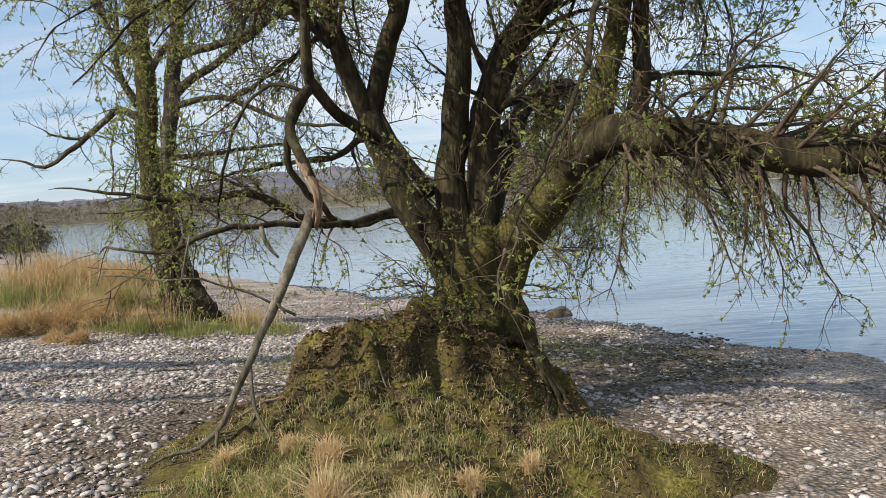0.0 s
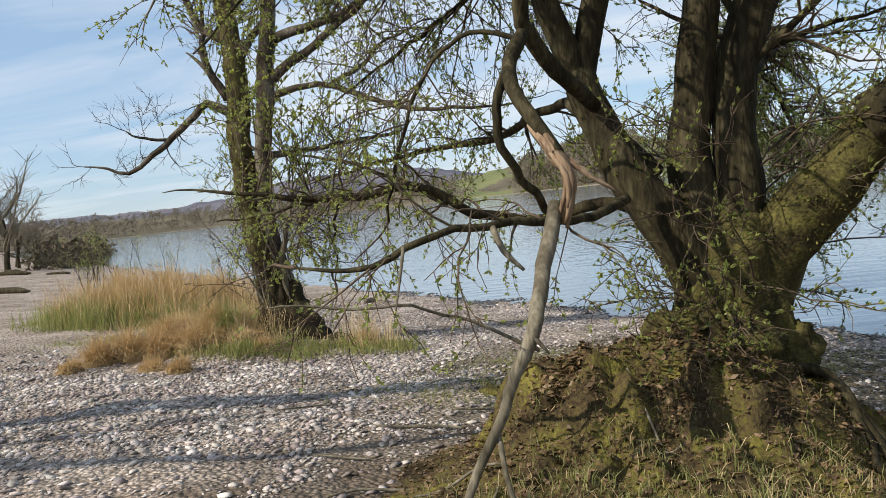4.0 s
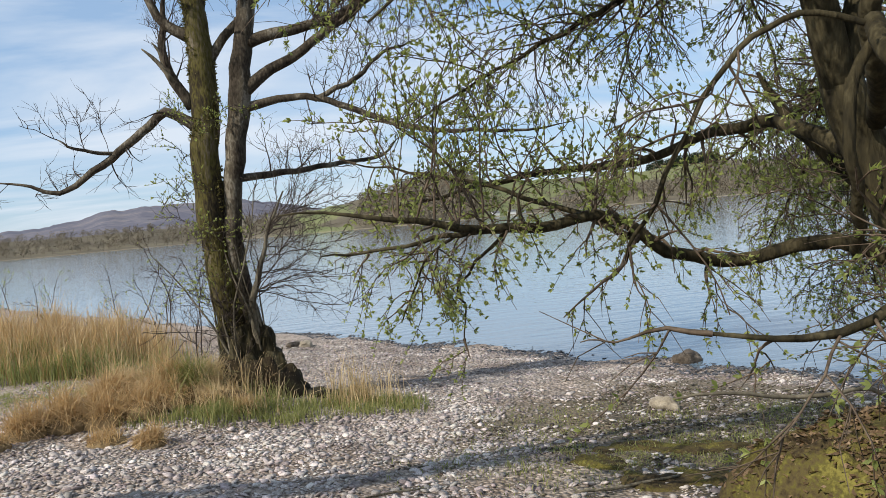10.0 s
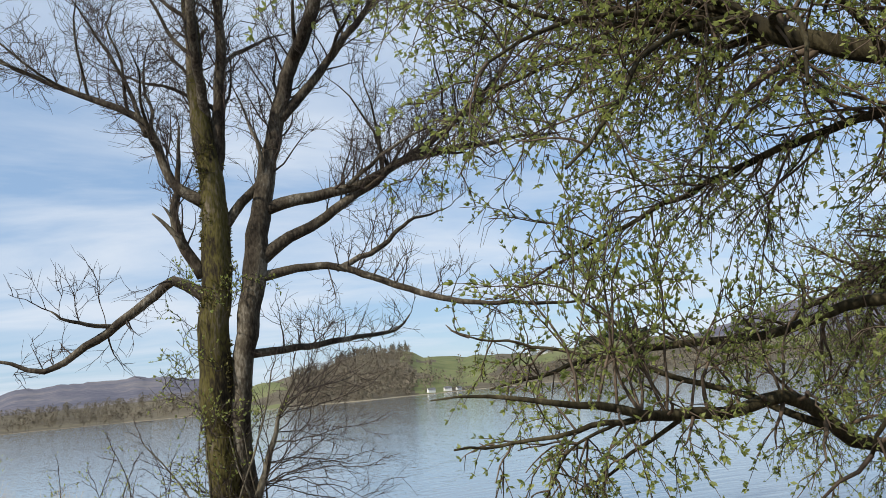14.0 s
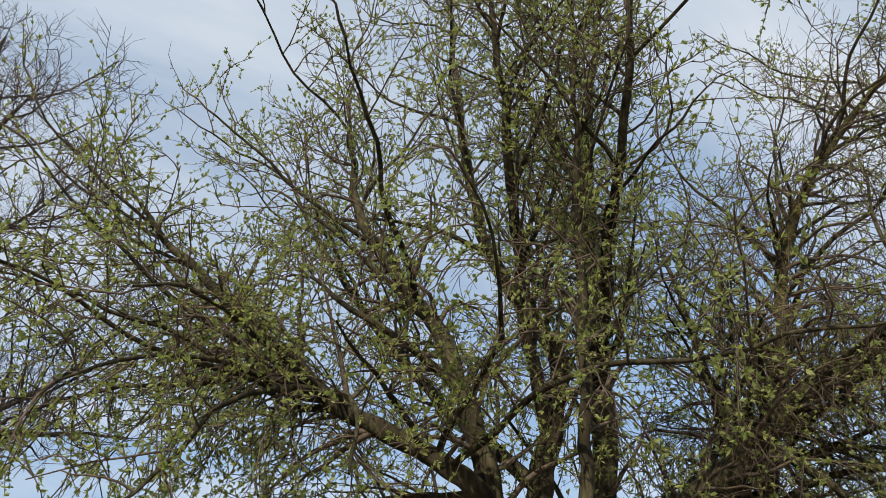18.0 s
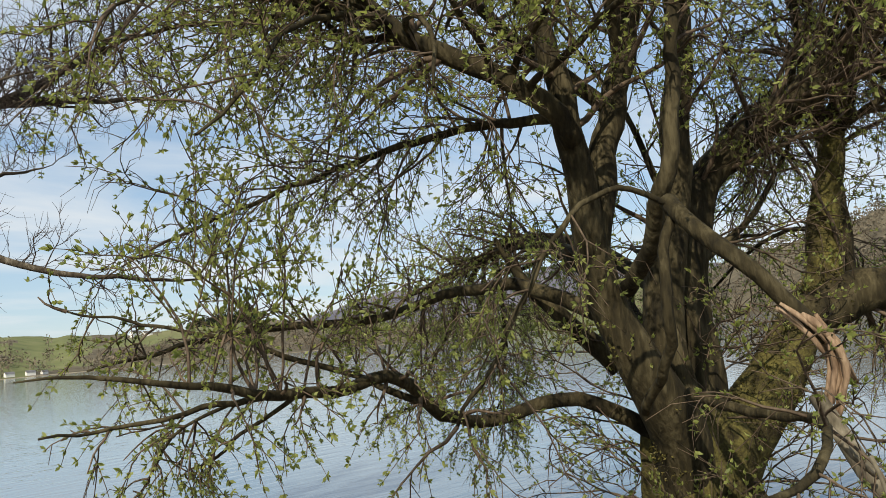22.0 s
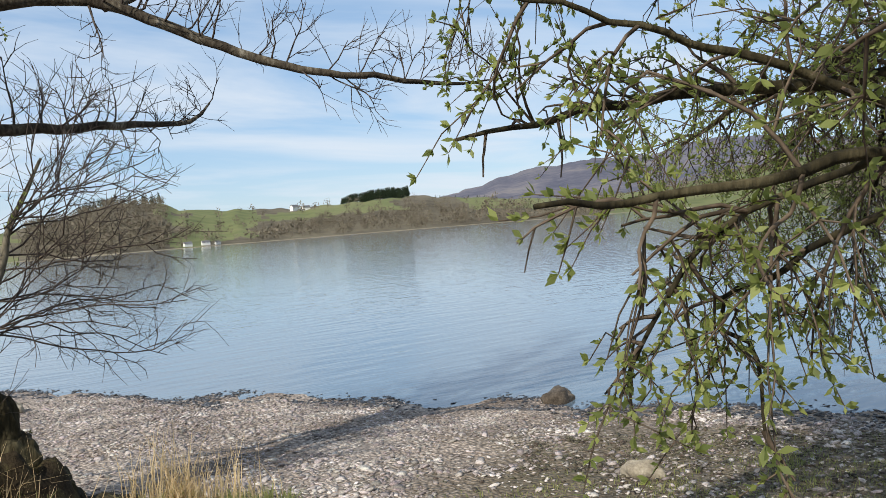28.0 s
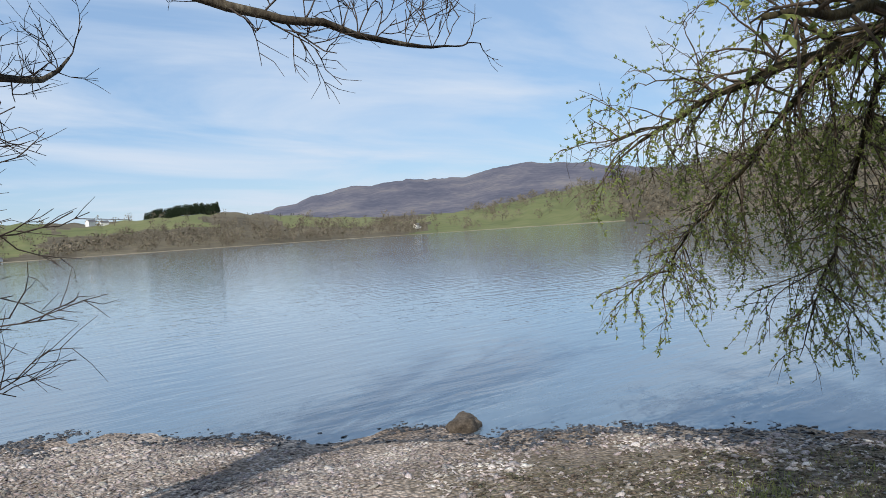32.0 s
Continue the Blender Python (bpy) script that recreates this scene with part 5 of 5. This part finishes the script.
def tussock(x, y, r, h, k, material, label, over=beach):
    t = thing("grass_tussock", label, "grass tussock", (x, y, over(x, y)), "grass tussocks")
    sp = patch(x, y, r * .55, r * .55, k, over)
    blades("sward", sp, h, material, 1.4 if r > .19 else 1.0, .0048 if r > .15 else .0038, parent=t)
    s = Soup()
    th = np.linspace(0, 2 * math.pi, 11)[:-1]
    z0 = over(x, y)
    rows = [(1.0, -.05), (.95, .25), (.65, .5), (.2, .62)]
    w = .8 if r > .19 else .4
    v = [(x + r * w * q * math.cos(a) * (1 + .15 * noise.noise((a * 2, x, y))), y + r * w * q * math.sin(a), z0 + h * zz * w * .75) for q, zz in rows for a in th]
    f = [(i * 10 + j, i * 10 + (j + 1) % 10, (i + 1) * 10 + (j + 1) % 10, (i + 1) * 10 + j) for i in range(3) for j in range(10)]
    s.add(v, f + [tuple(30 + j for j in range(10))])
    part("clump", s, RUSTCLUMP, t)


RUSTCLUMP = mat("sedge_clump", [(0.12, 0.085, 0.047), (0.25, 0.18, 0.095)], 14, 0.95, 0.8, 90, 0.1)
for x, y, r, h in ((-6.3, 10.95, .26, .36), (-6.0, 11.2, .3, .42), (-5.6, 11.2, .28, .4), (-5.25, 11.25, .26, .42), (-4.95, 11.4, .24, .38), (-5.0, 10.3, .2, .2), (-5.45, 10.6, .24, .2), (-6.4, 10.45, .2, .18), (-5.7, 11.6, .26, .4), (-5.1, 11.8, .26, .42)):
    tussock(x, y, r, h, 700, RUST, "rust-brown dry sedge tussock on the shingle")
for x, y, r, h in ((-5.5, 11.85, .28, .36), (-5.2, 11.55, .27, .34), (-4.85, 11.7, .27, .36), (-4.6, 11.45, .25, .3), (-5.3, 12.2, .28, .38), (-4.9, 12.15, .26, .38), (-4.4, 11.55, .2, .26), (-4.25, 11.25, .2, .22), (-5.75, 12.3, .27, .36), (-4.65, 12.0, .22, .32), (-3.0, 11.75, .13, .16)):
    tussock(x, y, r, h, 560, STRAW if (x * 7) % 2 > .9 else GRASS if (x * 5) % 2 > .8 else RUST, "straw-coloured grass tussock by the bare tree")
for x, y, r, h in ((-.68, 4.2, .15, .2), (-.63, 3.66, .16, .22), (-.22, 3.5, .14, .2), (-.95, 4.35, .11, .15), (.05, 3.95, .1, .13), (-1.35, 4.35, .1, .12), (.4, 4.3, .09, .1)):
    tussock(x, y, r, h, 420, STRAW, "pale dry grass tussock on the moss", lambda a, b: max(beach(a, b), in_mound(a, b)))
tagged(blades("mound_grass", patch(-.3, 4.5, 2.0, 1.3, 6500, in_mound) + patch(-.7, 3.9, .8, .6, 2600, in_mound), .075, GRASS, 1.1, .0032), "short green grass on the mossy ground", "grass", kind="stuff")
tagged(blades("mound_straw", patch(-.3, 4.4, 2.0, 1.3, 2200, in_mound) + patch(-.6, 3.9, .6, .5, 1500, in_mound), .085, STRAW, 1.9, .0025), "short dry grass on the mossy ground", "grass", kind="stuff")
tagged(blades("moss_fuzz", patch(-.1, 5.0, 2.2, 1.7, 9000, in_mound) + patch(1.15, 4.8, 1.0, .7, 4000, in_mound), .026, TUFT, 1.2, .0035), "fuzz of moss on the root mound", "moss", kind="stuff")


def litter(name, spots, size, label):
    """Dead leaves and crumbs lying flat and tilted on the ground."""
    p = np.asarray(spots, float) + (0, 0, .014)
    k = len(p)
    d = RNG.normal(size=(k, 3)) * (1, 1, .35)
    d /= np.linalg.norm(d, axis=1)[:, None]
    w = np.cross(d, np.array((0, 0, 1.0)) + .5 * RNG.normal(size=(k, 3)))
    w /= np.linalg.norm(w, axis=1)[:, None]
    l = (size * (.5 + RNG.random(k)))[:, None]
    part(name, quads(name, np.stack([p - d * l, p + w * l * .5, p + d * l, p - w * l * .5], 1)), LITTER, mound, label, smooth=False, kind="stuff")


litter("leaf_litter", patch(-.2, 6.1, 1.6, 1.3, 15000, in_mound) + patch(-.2, 5.2, 2.2, 1.6, 5000, in_mound), .02, "brown dead leaves and crumbs")
tagged(blades("shore_grass", patch(-.6, 8.8, .9, .6, 1300) + patch(.3, 8.6, .8, .6, 1100) + patch(-1.7, 8.9, 1.1, .9, 1200) + patch(-.9, 10.2, 1.2, .8, 900) + patch(.9, 9.6, 1.9, 1.4, 3000), .05, GRASS, 1.1, .0042), "short green grass among the pebbles behind the willow", "grass", kind="stuff")


def sapling(x, y, h, n, leafy, label):
    t = thing("sapling", label, "sapling", (x, y, beach(x, y)), "saplings by the water")
    c = Crown()
    z = beach(x, y)
    for i in range(n):
        a = RNG.random() * 6.28
        pts, _ = wander((x + .08 * math.cos(a), y + .08 * math.sin(a), z - .05), (.25 * math.cos(a), .25 * math.sin(a), 1), h * RNG.uniform(.7, 1), 9, .09, (0, 0, .2))
        c.branch.tube(pts, np.linspace(.014, .005, 10), 5, False)
        cur = np.concatenate([pts, np.linspace(.014, .005, 10)[:, None]], 1)
        c.dress(cur, .3, 4, .5, (0, 0, .4), leafy, 6, .4)
    part("stem", c.branch, TWIG2, t)
    part("twig_growth", c.twig, TWIG2, t, kind="stuff")
    if c.leaf_p:
        part("foliage", c.leaf_mesh("leaves", .045, 1), LEAF, t, smooth=False, kind="stuff")


for x, y, h, n, lf in ((-7.4, 19.3, 1.9, 2, .5), (-6.2, 17.6, 2.2, 1, .15), (-5.6, 16.8, 1.8, 2, .2), (-9.6, 20.5, 1.7, 3, .6), (-12.5, 23.0, 2.0, 6, .6), (-14, 25.0, 1.8, 5, .6), (-11, 21.5, 1.5, 3, .5), (-6.6, 18.3, 1.5, 2, .3)):
    sapling(x, y, h, n, lf, "thin sapling with first leaves by the water")


def bank_tree(x, y, h, n, label="bare brown tree on the far end of the beach", group="bank trees", fine=1.0, girth=0.025):
    t = thing("bank_tree", label, "tree", (x, y, beach(x, y)), group)
    c = Crown()
    z = beach(x, y)
    tr, _ = wander((x, y, z - .2), (0, 0, 1), h * .45, 8, .08, (0, 0, .3))
    s = Soup()
    s.tube(tr, np.linspace(h * girth, h * girth * .64, 9), 8, False, .1)
    part("trunk", s, BARK, t)
    for i in range(n):
        a = RNG.random() * 6.28
        st = tr[RNG.integers(3, 9)]
        pts, _ = wander(st, (math.cos(a), math.sin(a), RNG.uniform(.5, 1.3)), h * RNG.uniform(.4, .62), 9, .13, (0, 0, .5))
        c.branch.tube(pts, np.linspace(h * .01, h * .002, 10), 5, False)
        for j in range(26):
            k = RNG.integers(2, 9)
            d = unit(unit(pts[k + 1] - pts[k]) * .6 + RNG.normal(size=3) * .55)
            tw, _ = wander(pts[k], d, h * RNG.uniform(.06, .2), 4, .2, (0, 0, .3))
            c.twig.tube(tw, np.linspace(h * .0026 * fine, h * .0012 * fine, 5), 3, False)
    part("branchwork", c.branch, BARE, t, kind="stuff")
    part("twig_growth", c.twig, BARE, t, kind="stuff")


for x, y, h, n in ((-34, 52, 8.5, 12), (-37.5, 54, 9, 12), (-40, 58, 7, 10), (-37, 61, 5, 9), (-44, 57, 10, 12), (-42, 66, 6, 10), (-46, 72, 7, 10)):
    bank_tree(x, y, h, n)
# tall trees behind the path, whose shade falls across the beach
for x, y, h, n in ((-10.2, 4.9, 12.0, 7),):
    bank_tree(x, y, h, n, "tall bare tree at the back of the beach", "trees behind the beach", .45, .025)
bank_bush = [(np.array((x, y, beach(x, y) - .3)), RNG.uniform(1.6, 3.4)) for x, y in [(-33 - 0.42 * i + RNG.uniform(-2, 2), 56 + 0.9 * i + RNG.uniform(-2, 2)) for i in range(70)]]
flake_trees("bank_scrub", bank_bush, SCRUB, "brown scrub along the end of the beach", flakes=160)


def pebble_mesh(seed, name="pebble", small=False):
    bm = bmesh.new()
    if small:
        bmesh.ops.create_uvsphere(bm, u_segments=5, v_segments=2, radius=1)
        bmesh.ops.triangulate(bm, faces=bm.faces[:])
    else:
        bmesh.ops.create_icosphere(bm, subdivisions=1, radius=1)
    for v in bm.verts:
        n = 1 + .45 * noise.noise(Vector(v.co) * 1.1 + Vector((seed * 7.3, seed * 1.7, 0)))
        v.co = Vector((v.co.x * n, v.co.y * n * .72, v.co.z * n * .27))
    me = bpy.data.meshes.new(name)
    bm.to_mesh(me)
    bm.free()
    me.polygons.foreach_set("use_smooth", [True] * len(me.polygons))
    return me


def rock(name, x, y, z, sx, sy, sz, seed, material, label, turn=0):
    bm = bmesh.new()
    bmesh.ops.create_icosphere(bm, subdivisions=4, radius=1)
    for v in bm.verts:
        c = Vector(v.co)
        c = Vector([math.copysign(abs(q) ** .75, q) for q in c])
        c *= 1 + .3 * noise.noise(c * 1.1 + Vector((seed, 0, 0))) + .12 * noise.noise(c * 3.1 + Vector((seed, 4, 0))) + .04 * noise.noise(c * 9 + Vector((seed, 2, 0)))
        v.co = Vector((c.x * sx, c.y * sy, c.z * sz))
    me = bpy.data.meshes.new(name)
    bm.to_mesh(me); bm.free()
    me.polygons.foreach_set("use_smooth", [True] * len(me.polygons))
    me.materials.append(material)
    ob = new(name, me)
    ob.matrix_world = pose(x, y, z, 0, 0, turn)
    return tagged(ob, label, "rock")


rock("rock", 1.95, 13.85, -.76, .22, .16, .17, 3, ROCK, "brown boulder standing in the shallow water", 20)
rock("rock", .1, 10.55, -.44, .14, .09, .09, 8, PALE, "pale flat stone on the shingle", 150)
rock("rock", -3.85, 18.8, -.57, .13, .1, .08, 5, PALE, "pale stone near the waterline", 20)
rock("rock", -4.1, 18.9, -.56, .2, .08, .06, 6, ROCK, "flat stone near the waterline", 60)


def log(x, y, ln, r, turn):
    a = radians(turn)
    p = [(x + ln * t * math.cos(a), y + ln * t * math.sin(a), beach(x + ln * t * math.cos(a), y + ln * t * math.sin(a)) + r * .8, r * (1 - .35 * abs(t))) for t in (-.5, -.2, .1, .5)]
    s = Soup()
    c = spline(p, .15)
    s.tube(c[:, :3], c[:, 3] * (1 - .75 * np.linspace(-1, 1, len(c)) ** 6), 10, True, .45)
    me = s.mesh("driftwood_log")
    ob = part("driftwood_log", me, BARK)
    tagged(ob, "dark driftwood log lying on the shingle", "log", "driftwood")


for q in ((-18.4, 28.0, 2.0, .11, 160), (-31, 48, 2.6, .15, 170), (-33, 51, 2.2, .17, 150), (-27, 46, 1.6, .1, 175), (-5.6, 11.9, .9, .035, 35)):
    log(*q)

def stick(x, y, ln, r, turn, over=beach):
    a = radians(turn)
    p = []
    for i, t in enumerate((-.5, -.2, .1, .5)):
        px, py = x + ln * t * math.cos(a) + RNG.normal() * .03, y + ln * t * math.sin(a) + RNG.normal() * .03
        p.append((px, py, over(px, py) + r * 1.1 + .012, r * (1 - .5 * abs(t))))
    s = Soup()
    c = spline(p, .08)
    s.tube(c[:, :3], c[:, 3], 6, True, .15)
    tagged(part("fallen_stick", s, DEAD), "grey fallen stick lying on the ground", "stick", "fallen sticks")


for q in ((-1.75, 4.35, .5, .009, 200), (-2.0, 5.9, .6, .01, 15), (-1.9, 7.3, .7, .012, 160), (-2.3, 6.6, .5, .008, 170), (-3.0, 8.2, .6, .008, 20), (-1.3, 8.0, .8, .012, 10), (1.9, 7.6, .7, .012, 30), (2.2, 6.6, .5, .01, 140)):
    stick(*q)
for q in ((-1.45, 4.9, .45, .008, 30), (-1.5, 5.6, .6, .01, 170), (.7, 5.2, .5, .009, 60), (-.5, 5.4, .4, .007, 120)):
    stick(*q, over=lambda x, y: max(beach(x, y), in_mound(x, y)))

# pebbles: the nearest are pieces of their own
SHAPES = [pebble_mesh(i) for i in range(10)]
for me in SHAPES:
    me.materials.append(PEBBLE)
made = 0
while made < 300:
    x, y = RNG.uniform(-4.6, -.9), RNG.uniform(3.6, 10.5)
    if mound_h(x, y) > -.03 or math.hypot(x + 4.3, y - 12.7) < 1.5:
        continue
    s = RNG.uniform(.03, .06)
    ob = new("pebble", SHAPES[made % 10])
    ob.matrix_world = pose(x, y, beach(x, y) + .008, RNG.uniform(-20, 20), RNG.uniform(-20, 20), RNG.uniform(0, 360)) @ Matrix.Diagonal((s, s, s, 1))
    ob.parent = ground
    made += 1


SMALL = [pebble_mesh(30 + i, "gravel", True) for i in range(10)]


def pebble_field(name, k, xr, yr, smin, smax, test, material, label, shapes):
    base = [np.array([v.co for v in m.vertices]) for m in shapes]
    tris = np.array([p.vertices for p in shapes[0].polygons])
    nv = len(base[0])
    V_, c = [], 0
    while c < k:
        x, y = RNG.uniform(*xr), RNG.uniform(*yr)
        z = beach(x, y)
        if not test(x, y, z):
            continue
        edge = min(x - xr[0], xr[1] - x, y - yr[0], yr[1] - y)      # thins out at the margins
        if edge < 2.0 and RNG.random() > (edge / 2.0) ** 1.3:
            continue
        s = smin + (smax - smin) * RNG.random() ** 2.6
        if noise.noise((x * .55, y * .55, 11)) + .5 * noise.noise((x * 1.7, y * 1.7, 5)) > .3 and RNG.random() < .8:
            continue
        a, ti = RNG.random() * 6.28, RNG.normal(size=2) * .22
        b = base[c % 10] * s
        ca, sa = math.cos(a), math.sin(a)
        b = np.stack([b[:, 0] * ca - b[:, 1] * sa, b[:, 0] * sa + b[:, 1] * ca, b[:, 2] + ti[0] * b[:, 0] + ti[1] * b[:, 1]], 1)
        V_.append(b + (x, y, z + s * .12))
        c += 1
    vv = np.concatenate(V_)
    ff = (tris[None] + (np.arange(k) * nv)[:, None, None]).reshape(-1, 3)
    me = bpy.data.meshes.new(name)
    me.vertices.add(len(vv)); me.loops.add(ff.size); me.polygons.add(len(ff))
    me.vertices.foreach_set("co", vv.astype(np.float32).ravel())
    me.loops.foreach_set("vertex_index", ff.astype(np.int32).ravel())
    me.polygons.foreach_set("loop_start", np.arange(0, ff.size, 3, dtype=np.int32))
    me.update()
    return part(name, me, material, ground, label, kind="stuff")


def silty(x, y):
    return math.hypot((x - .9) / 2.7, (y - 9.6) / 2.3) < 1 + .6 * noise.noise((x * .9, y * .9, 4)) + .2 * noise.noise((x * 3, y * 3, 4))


def dry(x, y, z):
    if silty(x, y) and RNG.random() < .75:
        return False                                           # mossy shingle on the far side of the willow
    if math.hypot(x + .5, y - 5.4) < 2.1 + 1.1 * noise.noise((x * 1.1, y * 1.1, 7)) and RNG.random() < .72:
        return False                                           # bare trodden earth under the willow
    return z > LAKE + .03 and mound_h(x, y) < 0.0


pebble_field("pebbles", 8500, (-9, 4.5), (1.5, 13), .024, .058, dry, PEBBLE, "grey rounded pebbles", SHAPES)
pebble_field("gravel", 27000, (-8, 4.5), (1.6, 12.5), .012, .032, dry, PEBBLE, "grey gravel", SMALL)
pebble_field("gravel", 27000, (-7.5, 6.5), (8, 20.5), .012, .036, dry, SHOREPEB, "grey gravel", SMALL)
pebble_field("pebbles", 2500, (-8.5, 6.5), (10, 20.5), .03, .055, dry, SHOREPEB, "grey rounded pebbles", SHAPES)
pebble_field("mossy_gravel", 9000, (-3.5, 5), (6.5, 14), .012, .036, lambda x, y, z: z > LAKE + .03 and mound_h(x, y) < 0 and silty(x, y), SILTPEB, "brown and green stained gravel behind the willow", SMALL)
pebble_field("wet_pebbles", 4200, (-6, 5), (8, 24), .015, .05, lambda x, y, z: LAKE - .03 < z < LAKE + .042, WETPEB, "dark wet pebbles at the waterline", SHAPES)
